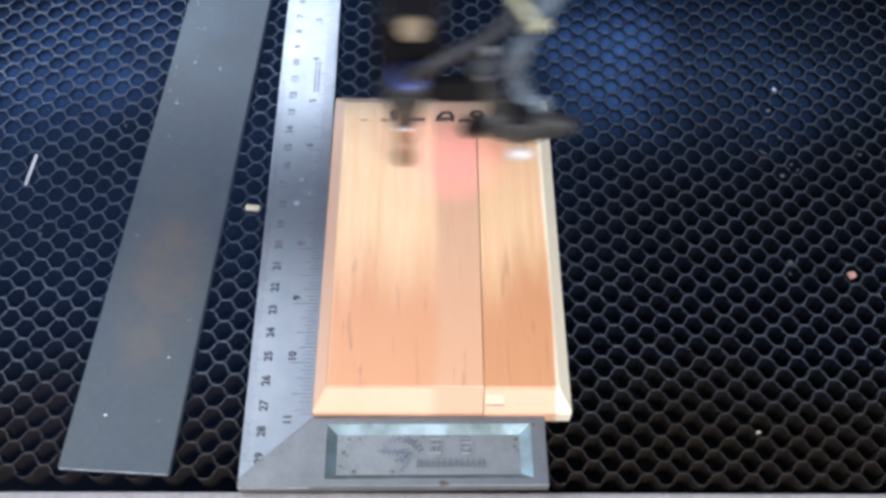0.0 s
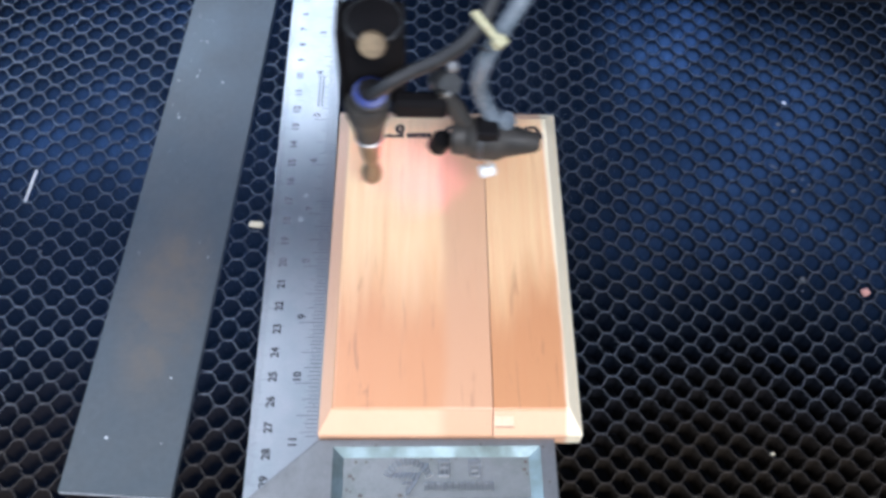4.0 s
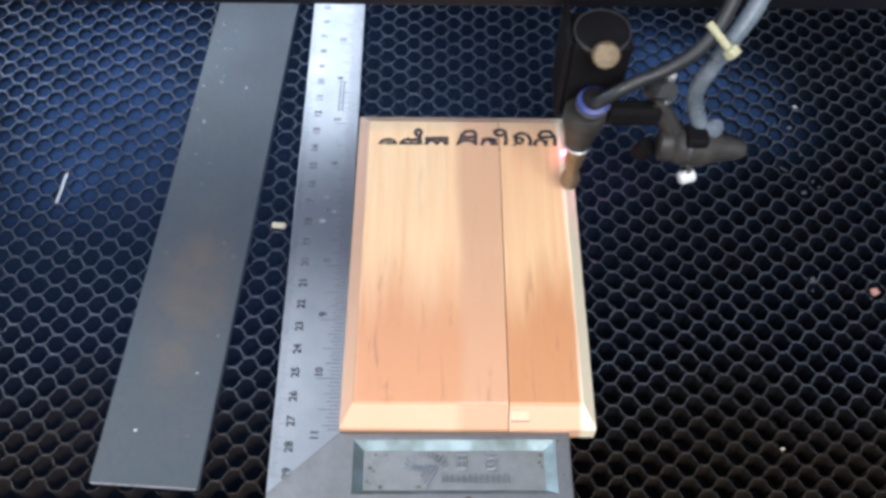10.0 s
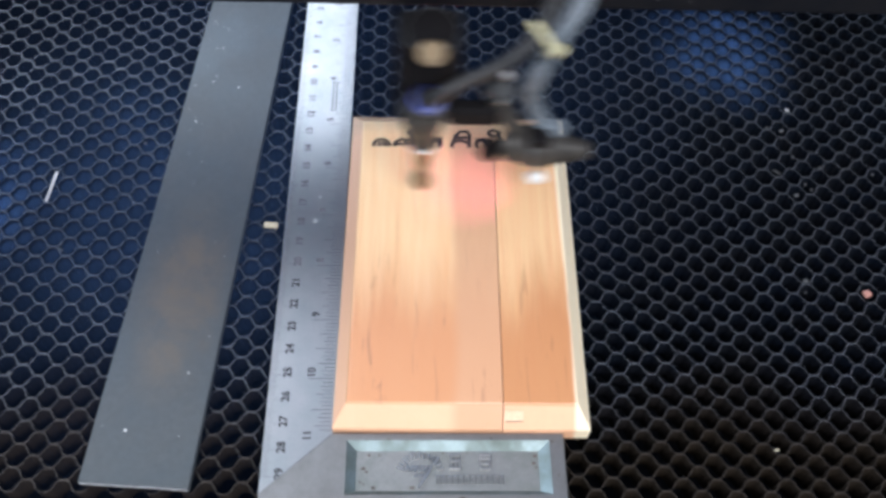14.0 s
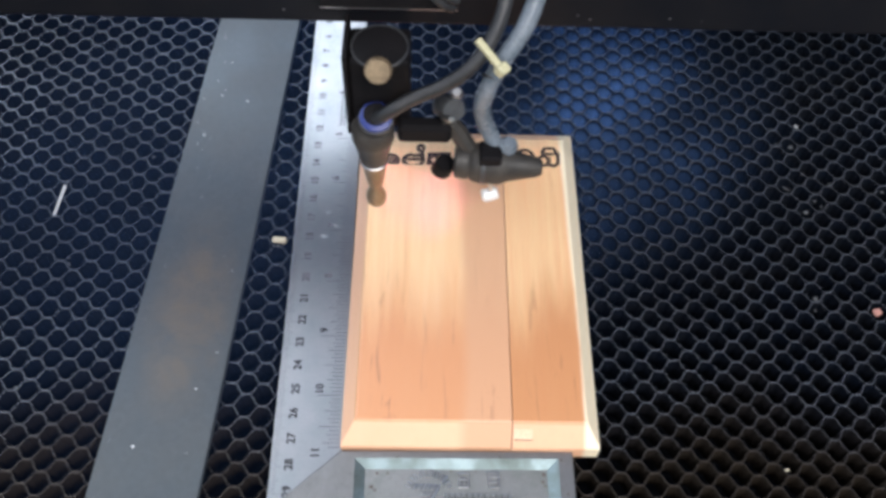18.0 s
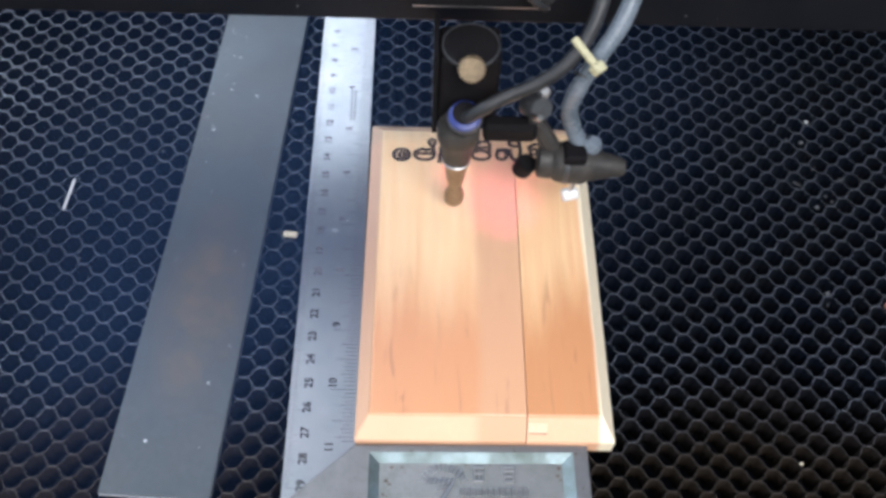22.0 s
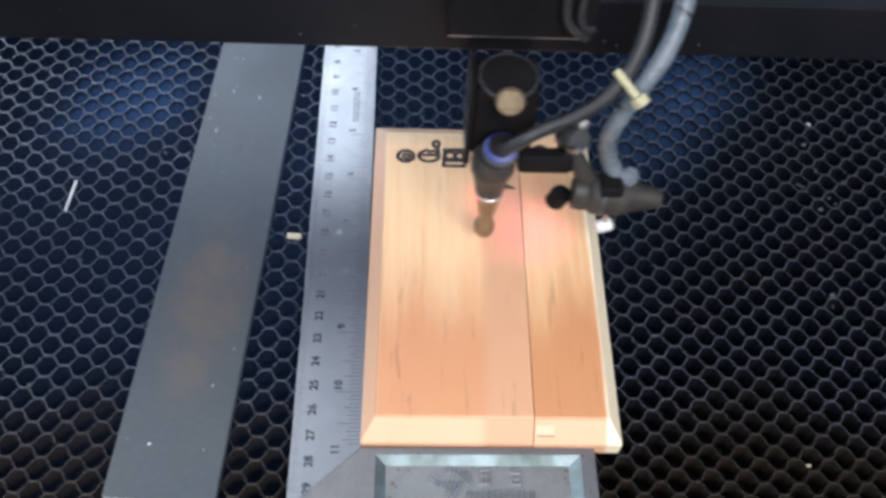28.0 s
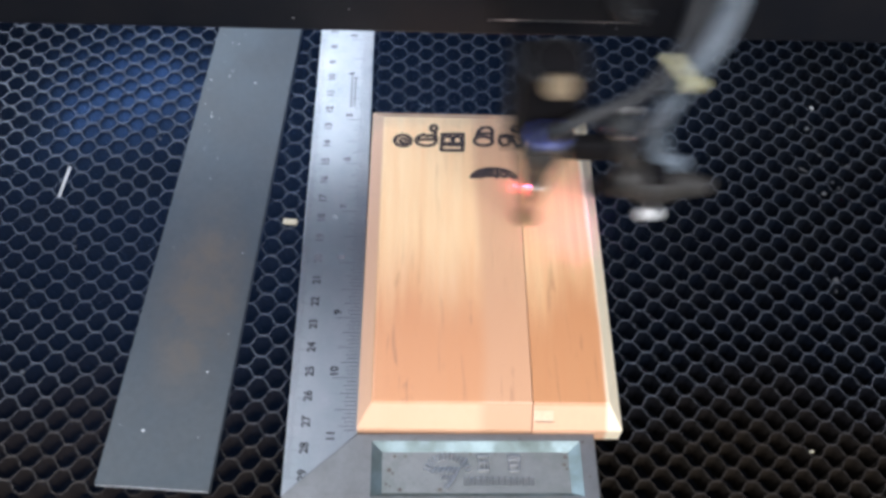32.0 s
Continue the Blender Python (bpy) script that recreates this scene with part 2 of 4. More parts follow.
M_MACHINE = surface("grey_machine_enamel", (0.30, 0.27, 0.26), (0.22, 0.20, 0.19), 0.4, 0.5, 0, 15, 500, 0.1)

M_MARK_PALE = surface("worn_etching", (0.07, 0.07, 0.075), (0.20, 0.20, 0.21), 0.6, 0.7, 0.0)
M_MARK_WORN = surface("half_worn_etching", (0.045, 0.042, 0.05), (0.19, 0.18, 0.20), 0.6, 0.7, 0.2, 160)
M_SPECK = surface("pale_speck", (0.75, 0.76, 0.76), (0.6, 0.6, 0.6), 0.3, 0.4)
M_SPECK_DIM = surface("grey_crumb", (0.085, 0.09, 0.095), (0.05, 0.05, 0.055), 0.5, 0.6)
M_PINK = surface("pink_scrap", (0.48, 0.24, 0.20), (0.34, 0.16, 0.13), 0.6, 0.7)
M_SPOT = surface("dried_spot", (0.45, 0.48, 0.50), (0.38, 0.40, 0.42), 0.5, 0.6, 0.7)
M_RUST = surface("brown_rust", (0.12, 0.085, 0.07), (0.07, 0.055, 0.05), 0.8, 0.9)
M_RAIL = surface("dark_steel", (0.10, 0.105, 0.11), (0.07, 0.07, 0.075), 0.35, 0.5, 0.6)
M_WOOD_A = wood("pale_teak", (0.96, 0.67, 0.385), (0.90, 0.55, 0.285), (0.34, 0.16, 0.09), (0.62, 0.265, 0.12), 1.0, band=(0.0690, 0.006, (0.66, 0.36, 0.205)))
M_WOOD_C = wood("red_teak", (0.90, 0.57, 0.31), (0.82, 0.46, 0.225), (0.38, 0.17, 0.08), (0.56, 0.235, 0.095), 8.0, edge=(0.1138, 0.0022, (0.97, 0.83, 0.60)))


def glow(name, colour, power):
    m = bpy.data.materials.new(name)
    nt, b = nodes_of(m)
    b.inputs["Base Color"].default_value = (*colour, 1)
    b.inputs["Emission Color"].default_value = (*colour, 1)
    b.inputs["Emission Strength"].default_value = power
    return m


M_RED_GLOW = glow("red_pointer_light", (1.0, 0.17, 0.60), 150)
M_SPARK = glow("burning_spot", (1.0, 0.05, 0.14), 80)


def bar_steel():
    """Blue-grey rolled steel with one brownish bloom of old rust."""
    m = surface("mill_scale_steel", (0.062, 0.074, 0.082), (0.080, 0.086, 0.088), 0.46, 0.58, 0.35, 38, 500, 0.05, grit=0.10)
    nt = m.node_tree
    b = nt.nodes["Principled BSDF"]
    old = b.inputs["Base Color"].links[0].from_socket
    co, mp, ln = nt.nodes.new("ShaderNodeTexCoord"), nt.nodes.new("ShaderNodeMapping"), nt.nodes.new("ShaderNodeVectorMath")
    mp.vector_type = "TEXTURE"
    mp.inputs["Location"].default_value, mp.inputs["Scale"].default_value = (0.002, 0.078, 0.003), (0.020, 0.052, 1)
    ln.operation = "LENGTH"
    nt.links.new(co.outputs["Object"], mp.inputs[0])
    nt.links.new(mp.outputs[0], ln.inputs[0])
    r = nt.nodes.new("ShaderNodeMapRange")
    r.interpolation_type = "SMOOTHSTEP"
    for i, v in ((1, 0.35), (2, 1.1), (3, 0.85), (4, 0.0)):
        r.inputs[i].default_value = v
    nt.links.new(ln.outputs["Value"], r.inputs[0])
    mul = nt.nodes.new("ShaderNodeMath")
    mul.operation = "MULTIPLY"
    nt.links.new(r.outputs[0], mul.inputs[0])
    nt.links.new(ramp(nt, noise_tex(nt, 70, 5, 0.65, (1, 1, 1), 0.4, 6.0), (0.30, 0.1), (0.66, 1.0)), mul.inputs[1])
    nt.links.new(mix_rgb(nt, mul.outputs[0], old, (0.135, 0.108, 0.080)), b.inputs["Base Color"])
    return m


M_BAR = bar_steel()


def smoke_material(name, dense, ragged_at):
    """Thin blue smoke: mostly clear, uneven, fading out towards the puff's rim."""
    m = bpy.data.materials.new(name)
    m.use_nodes = True
    nt = m.node_tree
    nt.nodes.remove(nt.nodes["Principled BSDF"])
    out = nt.nodes["Material Output"]
    clear, front, back = (nt.nodes.new("ShaderNodeBsdf" + k) for k in ("Transparent", "Diffuse", "Translucent"))
    haze = nt.nodes.new("ShaderNodeMixShader")
    for k, sh in ((1, front), (2, back)):
        sh.inputs[0].default_value = (0.16, 0.34, 0.80, 1)
        nt.links.new(sh.outputs[0], haze.inputs[k])
    co, length = nt.nodes.new("ShaderNodeTexCoord"), nt.nodes.new("ShaderNodeVectorMath")
    length.operation = "LENGTH"
    flat = nt.nodes.new("ShaderNodeVectorMath")
    flat.operation = "MULTIPLY"
    flat.inputs[1].default_value = (1, 1, 0)
    nt.links.new(co.outputs["Object"], flat.inputs[0])
    nt.links.new(flat.outputs[0], length.inputs[0])
    fade = nt.nodes.new("ShaderNodeMapRange")
    fade.interpolation_type = "SMOOTHERSTEP"
    for i, v in ((1, 0.0), (2, 0.94), (3, dense), (4, 0.0)):
        fade.inputs[i].default_value = v
    nt.links.new(length.outputs["Value"], fade.inputs[0])
    ragged = nt.nodes.new("ShaderNodeMath")
    ragged.operation = "MULTIPLY"
    nt.links.new(fade.outputs[0], ragged.inputs[0])
    nt.links.new(ramp(nt, noise_tex(nt, 1.5, 5, 0.55, (1, 1, 0), 0.8), (ragged_at, 0.0), (0.72, 1.0)), ragged.inputs[1])
    mix = nt.nodes.new("ShaderNodeMixShader")
    nt.links.new(ragged.outputs[0], mix.inputs[0])
    nt.links.new(clear.outputs[0], mix.inputs[1])
    nt.links.new(haze.outputs[0], mix.inputs[2])
    nt.links.new(mix.outputs[0], out.inputs[0])
    return m


M_SMOKE = smoke_material("thin_smoke", 0.42, 0.30)
M_THIN = smoke_material("faint_haze", 0.075, 0.0)
M_VEIL = smoke_material("thin_veil", 0.25, 0.20)

# ---- mesh helpers ----


def part(name, bm, material, parent=None, label=""):
    me = bpy.data.meshes.new(name)
    bm.to_mesh(me)
    bm.free()
    me.materials.append(material)
    ob = new(name, me)
    if parent is not None:
        ob.parent = parent
    if label:
        ob["label"] = label
    return ob


def smooth(ob, angle=40):
    for p in ob.data.polygons:
        p.use_smooth = True
    ob.data.set_sharp_from_angle(angle=radians(angle))
    return ob


def box(x0, y0, z0, x1, y1, z1, bevel=0.0, seg=2):
    bm = bmesh.new()
    bmesh.ops.create_cube(bm, size=1, matrix=Matrix.Translation(((x0 + x1) / 2, (y0 + y1) / 2, (z0 + z1) / 2)) @ Matrix.Diagonal((x1 - x0, y1 - y0, z1 - z0, 1)))
    if bevel:
        bmesh.ops.bevel(bm, geom=bm.edges[:], offset=bevel, segments=seg, profile=0.5, affect="EDGES")
    return bm


def lathe(profile, m=None, n=28, hollow=False):
    """A turned solid: (radius, height) pairs round z, moved by m."""
    bm = bmesh.new()
    rings = []
    for r, z in profile:
        rings.append([bm.verts.new((r * math.cos(2 * math.pi * i / n), r * math.sin(2 * math.pi * i / n), z)) for i in range(n)])
    for a, b in zip(rings, rings[1:]):
        for i in range(n):
            bm.faces.new((a[i], a[(i + 1) % n], b[(i + 1) % n], b[i]))
    if hollow:
        for i in range(n):
            bm.faces.new((rings[-1][i], rings[-1][(i + 1) % n], rings[0][(i + 1) % n], rings[0][i]))
    else:
        bm.faces.new(rings[0][::-1])
        bm.faces.new(rings[-1])
    if m is not None:
        bmesh.ops.transform(bm, matrix=m, verts=bm.verts)
    return bm


def spline(points, steps=10):
    """A smooth line through the points."""
    p = [Vector(q) for q in points]
    p = [2 * p[0] - p[1], *p, 2 * p[-1] - p[-2]]
    out = []
    for i in range(1, len(p) - 2):
        for k in range(steps):
            t = k / steps
            out.append(0.5 * (2 * p[i] + (p[i + 1] - p[i - 1]) * t + (2 * p[i - 1] - 5 * p[i] + 4 * p[i + 1] - p[i + 2]) * t * t
                              + (3 * p[i] - p[i - 1] - 3 * p[i + 1] + p[i + 2]) * t ** 3))
    return out + [p[-2]]


def tube(points, r, n=12, steps=10, rib=0.0):
    """A hose along a smooth line; rib: extra radius on every third ring."""
    line = spline(points, steps)
    bm = bmesh.new()
    rings, up = [], Vector((0.3, 0.2, 1)).normalized()
    for i, q in enumerate(line):
        d = (line[min(i + 1, len(line) - 1)] - line[max(i - 1, 0)]).normalized()
        u = (up - d * up.dot(d)).normalized()
        v = d.cross(u)
        rr = r + (rib if i % 3 == 0 else 0)
        rings.append([bm.verts.new(q + rr * (math.cos(2 * math.pi * k / n) * u + math.sin(2 * math.pi * k / n) * v)) for k in range(n)])
    for a, b in zip(rings, rings[1:]):
        for k in range(n):
            bm.faces.new((a[k], a[(k + 1) % n], b[(k + 1) % n], b[k]))
    bm.faces.new(rings[0][::-1])
    bm.faces.new(rings[-1])
    return bm


def thing(name, label, category, group="", at=(0, 0, 0)):
    ob = new(name)
    ob.location = at
    ob.empty_display_size = 0.02
    return tagged(ob, label, category, group)


# ---- bed: honeycomb of corrugated foil strips over a tray ----
BED_DEPTH = 0.012
COLS = range(-52, 68)    # half cells across the bed
ROWS_UP = range(1, 96)   # half cells along it


def comb_place(i, j):
    """The stretched lattice: half cells of about 6.5 by 4.55 mm, drawn out unevenly."""
    u, v = i / 20, j / 20
    p, q = min(max(u, -1.5), 2.2), min(max(v, 0.1), 2.9)
    x = 0.0003 + 0.1297 * u + 0.0025 * q + 0.0003 * p * p - 0.0033 * q * q + 0.0007 * q ** 3 + 0.0004 * p * q * q - 0.0003 * p ** 3
    y = 0.0005 - 0.0017 * p + 0.0910 * v - 0.0002 * p * p + 0.0015 * p * q + 0.0002 * q * q + 0.0002 * q ** 3 - 0.0003 * p * q * q + 0.0003 * p ** 3
    a = noise.noise_vector(Vector((x * 60, y * 60, 7.3)))
    return x + 0.0005 * a.x, y + 0.0005 * a.y


def foil_strip(row, parent):
    """One corrugated strip; neighbours are glued along its crests."""
    bm = bmesh.new()
    steps = 7
    pts = []
    for k in range(COLS.start * steps, COLS.stop * steps):
        i = k / steps
        wave = math.tanh(1.9 * math.cos(math.pi * (i - row))) / math.tanh(1.9)
        pts.append(comb_place(i, row + 0.5 + wave * 0.482))
    th, cols, count = 0.000095, [], len(pts)
    for i, (px, py) in enumerate(pts):
        ahead, back = pts[min(i + 1, count - 1)], pts[max(i - 1, 0)]
        d = Vector((ahead[0] - back[0], ahead[1] - back[1], 0)).normalized()
        nx, ny = -d.y * th, d.x * th
        top = -0.0003 - 0.0005 * noise.noise(Vector((px * 60, py * 60, 1)))
        lean = 0.0006 * noise.noise(Vector((px * 45, py * 45, row * 0.2)))
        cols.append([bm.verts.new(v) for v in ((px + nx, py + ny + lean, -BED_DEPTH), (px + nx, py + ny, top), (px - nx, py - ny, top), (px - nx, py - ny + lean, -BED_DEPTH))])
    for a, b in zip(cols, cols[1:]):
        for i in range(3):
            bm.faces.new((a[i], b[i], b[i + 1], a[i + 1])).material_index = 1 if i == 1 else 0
    # walls take the dark shade colour, top edges the plain foil
    ob = part("foil_strip", bm, M_CELL_SHADE, parent)
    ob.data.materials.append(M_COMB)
    return ob


honeycomb = thing("honeycomb_bed", "grey aluminium honeycomb cutting bed, coloured dark inside for shade", "cutting bed")
for row in ROWS_UP:
    foil_strip(row, honeycomb)
tagged(part("floor", box(-0.45, -0.03, -0.075, 0.57, 0.62, -0.07), M_TRAY), "dark metal tray under the bed", "floor", kind="structure")
tagged(part("trim", box(-0.45, -0.060, -0.09, 0.57, 0.0010, -0.001, 0.0010), M_MACHINE), "brown-grey painted front rail of the machine", "machine frame", kind="structure")
for nm, b in (("wall_west", (-0.47, -0.06, -0.09, -0.45, 0.64, 0.16)), ("wall_east", (0.57, -0.06, -0.09, 0.59, 0.64, 0.16)), ("wall_north", (-0.45, 0.62, -0.09, 0.57, 0.64, 0.16))):
    tagged(part(nm, box(*b), M_BLACK), "black side wall of the machine", "wall", kind="structure")

# ---- steel bar ----
bar = thing("steel_bar", "dull blue-grey flat steel bar with faint rust, lying on the honeycomb", "metal bar")
part("bar", box(-0.0201, 0, 0.0, 0.0201, 0.32, 0.003, 0.0005), M_BAR, bar)
part("burr_edge", box(-0.0195, -0.0003, 0.0012, 0.0195, 0.0, 0.0028, 0.0001), M_CHROME, bar, "bright sheared end of the bar")
rng = random.Random(5)
for dx, dy, r in ((-0.0078, 0.0205, 0.0006), (0.0035, 0.192, 0.0005), (0.0105, 0.045, 0.0004), (-0.0125, 0.17, 0.0005), (-0.009, 0.195, 0.0004), *((rng.uniform(-0.0175, -0.008), rng.uniform(0.15, 0.24), rng.uniform(0.00015, 0.0003)) for _ in range(16)),
                  *((rng.uniform(-0.017, 0.017), rng.uniform(0.01, 0.27), rng.uniform(0.00012, 0.00022)) for _ in range(14))):
    bm = bmesh.new()
    bmesh.ops.create_icosphere(bm, subdivisions=1, radius=r, matrix=Matrix.Translation((dx, dy, 0.003)) @ Matrix.Diagonal((1.2, 0.9, 0.5, 1)))
    part("paint_speck", bm, M_SPECK, bar, "pale speck stuck on the bar")
bar.matrix_world = pose(-0.0441, 0.0071, 0.0002, 0, 0, -3.35)

# ---- try square ----
RULE_Z, RULE_W = 0.005, 0.0255
square = thing("try_square", "steel try square with etched scales and cast alloy stock", "square")
blade = part("blade", box(0, 0.0, RULE_Z - 0.0012, RULE_W, 0.302, RULE_Z, 0.00025), M_STEEL, square, "brushed steel blade with worn etched scales")


def flat_bars(rects, z):
    bm = bmesh.new()
    for x0, y0, x1, y1 in rects:
        bm.faces.new([bm.verts.new(v) for v in ((x0, y0, z), (x1, y0, z), (x1, y1, z), (x0, y1, z))])
    return bm


def numeral(text, size, x, y, z, turn, material, parent, label=""):
    cu = bpy.data.curves.new("numeral", "FONT")
    cu.body, cu.size, cu.align_x, cu.align_y = text, size, "CENTER", "CENTER"
    cu.resolution_u, cu.offset = 3, size * 0.032
    tmp = new("numeral_curve", cu)
    me = bpy.data.meshes.new_from_object(tmp.evaluated_get(bpy.context.evaluated_depsgraph_get()))
    bpy.data.objects.remove(tmp)
    bm = bmesh.new()
    bm.from_mesh(me)
    bmesh.ops.transform(bm, matrix=pose(x, y, z, 0, 0, turn), verts=bm.verts)
    bpy.data.meshes.remove(me)
    return part("numeral", bm, material, parent, label)


ZERO = 0.300
MARK_Z = RULE_Z + 0.00006
mm = []
for k in range(3, 291):
    y = ZERO - 0.001 * k
    length = 0.0042 if k % 10 == 0 else 0.0034 if k % 5 == 0 else 0.0026
    mm.append((0.0003, y - 0.00008, length, y + 0.00008))
part("millimetre_scale", flat_bars(mm, MARK_Z), M_MARK_PALE, blade, "fine etched millimetre ticks")
inch = []
for k in range(8, 12 * 16 - 10):
    y = 0.3023 - 0.0254 / 16 * k
    if y < 0.0262:
        continue
    length = 0.0105 if k % 16 == 0 else 0.0088 if k % 8 == 0 else 0.0072 if k % 4 == 0 else 0.0058 if k % 2 == 0 else 0.0050
    inch.append((RULE_W - length, y - 0.00013, RULE_W - 0.0002, y + 0.00013))
part("inch_scale", flat_bars(inch, MARK_Z), M_MARK_WORN, blade, "etched inch ticks, worn thin")
for k in range(2, 30):
    numeral(str(k), 0.0043, 0.0068, ZERO - 0.01 * k + 0.001, MARK_Z, 90, M_MARK if k > 20 else M_MARK_WORN, blade)
for k in range(1, 12):
    numeral(str(k), 0.0042, 0.0160, 0.3023 - 0.0254 * k + 0.0026, MARK_Z, 90, M_MARK if k > 8 else M_MARK_WORN, blade)
# small unreadable maker's lines
part("maker_lines", flat_bars([(0.0158 + 0.0016 * (j // 9), 0.183 + 0.0021 * (j % 9), 0.0166 + 0.0016 * (j // 9), 0.1845 + 0.0021 * (j % 9)) for j in range(18)], MARK_Z), M_MARK_PALE, blade)
for sx, sy, r in ((0.0138, 0.134, 0.0011), (0.0125, 0.1215, 0.0013), (0.0175, 0.1265, 0.0007), (0.0225, 0.139, 0.0006)):
    part("dried_spot", lathe([(r, MARK_Z - 0.0001), (r * 0.96, MARK_Z + 0.00005)], pose(sx, sy, 0) @ Matrix.Diagonal((1, 0.8, 1, 1)), 14), M_SPOT, blade, "pale dried spot on the blade")

STOCK_X, STOCK_Y0, STOCK_Y1 = 0.111, 0.0002, 0.0262
STOCK_Z = RULE_Z + 0.0012
PAN = (0.0308, 0.0030, 0.1055, 0.0232)


def loop_verts(bm, pts, z):
    return [bm.verts.new((x, y, z)) for x, y in pts]


def stock_mesh():
    bm = bmesh.new()
    rim = [(0.0001, STOCK_Y0), (STOCK_X, STOCK_Y0), (STOCK_X, STOCK_Y1), (RULE_W, STOCK_Y1), (0.0001, STOCK_Y0 + 0.003)]
    x0, y0, x1, y1 = PAN
    hole = [(x0, y0), (x1, y0), (x1, y1), (x0, y1)]
    s = 0.0030
    floor_ = [(x0 + s * 1.3, y0 + s * 0.6), (x1 - s * 1.4, y0 + s * 0.6), (x1 - s * 1.4, y1 - s * 1.2), (x0 + s * 1.3, y1 - s * 1.2)]
    lo, mid = loop_verts(bm, rim, 0.0002), loop_verts(bm, rim, STOCK_Z - 0.0004)
    c = Vector((0.06, 0.012, 0))
    hi = loop_verts(bm, [(x + 0.0004 * (1 if x < c.x else -1), y + 0.0004 * (1 if y < c.y else -1)) for x, y in rim], STOCK_Z)
    n = len(rim)
    for a, b in ((lo, mid), (mid, hi)):
        for i in range(n):
            bm.faces.new((a[i], a[(i + 1) % n], b[(i + 1) % n], b[i]))
    bm.faces.new(lo[::-1])
    ho = loop_verts(bm, hole, STOCK_Z)
    edges = [bm.edges.get((hi[i], hi[(i + 1) % n])) for i in range(n)] + [bm.edges.new((ho[i], ho[(i + 1) % 4])) for i in range(4)]
    bmesh.ops.triangle_fill(bm, edges=edges, use_beauty=True)
    bmesh.ops.recalc_face_normals(bm, faces=bm.faces)
    return bm, hole, floor_


bm, hole, pan_floor = stock_mesh()
stock = part("stock", bm, M_CAST, square, "grey cast alloy stock")
# slopes: green stains, with the sky's cyan sheen put into the colour
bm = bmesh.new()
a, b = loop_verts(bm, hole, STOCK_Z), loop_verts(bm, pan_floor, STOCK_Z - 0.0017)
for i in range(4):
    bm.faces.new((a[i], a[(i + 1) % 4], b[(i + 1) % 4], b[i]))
part("panel_slope", bm, M_CAST_PAN, stock, "sloping rim of the sunk panel, stained, tinted for sky sheen")
bm = bmesh.new()
bm.faces.new(loop_verts(bm, pan_floor, STOCK_Z - 0.0017))
part("sunk_panel", bm, M_CAST_FLOOR, stock, "sunk grey panel with raised casting marks")
# raised casting: a fan, two square marks and a line of unreadable bars
FLOOR_Z = STOCK_Z - 0.0017


def casting(bm):
    part("casting_mark", bm, M_CHROME, stock)


FAN = Vector((0.0578, 0.0100, 0))


def slanted(x, y, half_x, half_y, height, turn):
    w = box(-half_x, -half_y, FLOOR_Z - 0.0002, half_x, half_y, FLOOR_Z + height, 0.0001, 1)
    bmesh.ops.transform(w, matrix=Matrix.Translation((x, y, 0)) @ Matrix.Rotation(radians(turn), 4, "Z"), verts=w.verts)
    return w


for k in range(13):
    a = 22 + 136 * k / 12
    casting(slanted(FAN.x + 0.0080 * math.cos(radians(a)), FAN.y + 0.0080 * math.sin(radians(a)), 0.0013, 0.00024, 0.0011, a))
for k in range(6):
    casting(slanted(FAN.x - 0.0048 + 0.0017 * k, 0.0130, 0.0013, 0.00035, 0.0010, 58))
for k in range(4):
    casting(slanted(FAN.x - 0.0018 + 0.0012 * k, 0.0104, 0.0008, 0.00026, 0.0007, 58))
for x, y, ln, turn in ((0.0592, 0.0090, 0.0036, 56), (0.0637, 0.0158, 0.0017, 52)):
    part("casting_mark", slanted(x, y, ln, 0.0004, 0.0013, turn), M_CHROME, stock, "worn bright casting edge")
# two square marks of slim bars
for cx, rows, posts in ((0.0705, ((0.0026, 0.0022), (0.0004, 0.0014), (-0.0024, 0.0020)), (-0.0016, 0.0004, 0.0018)), (0.0815, ((0.0028, 0.0024), (0.0014, 0.0024), (-0.0006, 0.0013), (-0.0026, 0.0016)), (-0.0018, 0.0018))):
    for dy, hw in rows:
        casting(box(cx - hw, 0.0153 + dy - 0.00026, FLOOR_Z - 0.0002, cx + hw, 0.0153 + dy + 0.00026, FLOOR_Z + 0.0012, 0.0001, 1))
    for dx in posts:
        casting(box(cx + dx - 0.00024, 0.0128, FLOOR_Z - 0.0002, cx + dx + 0.00024, 0.0176 - 0.001 * (dx > 0), FLOOR_Z + 0.0011, 0.0001, 1))
# a raised line that cannot be read
for k in range(12):
    x = 0.0636 + 0.00212 * k
    casting(box(x, 0.0074, FLOOR_Z - 0.0002, x + 0.0003, 0.0104, FLOOR_Z + 0.0011, 0.0001, 1))
    casting(box(x + 0.0009, 0.0074, FLOOR_Z - 0.0002, x + 0.0012, 0.0104, FLOOR_Z + 0.0011, 0.0001, 1))
    casting(box(x, 0.0098, FLOOR_Z - 0.0002, x + 0.0012, 0.0104, FLOOR_Z + 0.0009, 0.0001, 1))
smooth(part("rivet", lathe([(0.0016, STOCK_Z - 0.0004), (0.0020, STOCK_Z - 0.0004), (0.0020, STOCK_Z + 0.00015), (0.0016, STOCK_Z + 0.00015)], pose(0.0220, 0.0115, 0), 20, True), M_CAST, stock))
part("rivet", lathe([(0.0006, STOCK_Z - 0.0004), (0.0005, STOCK_Z + 0.0001)], pose(0.0248, 0.0096, 0), 12), M_CAST, stock)


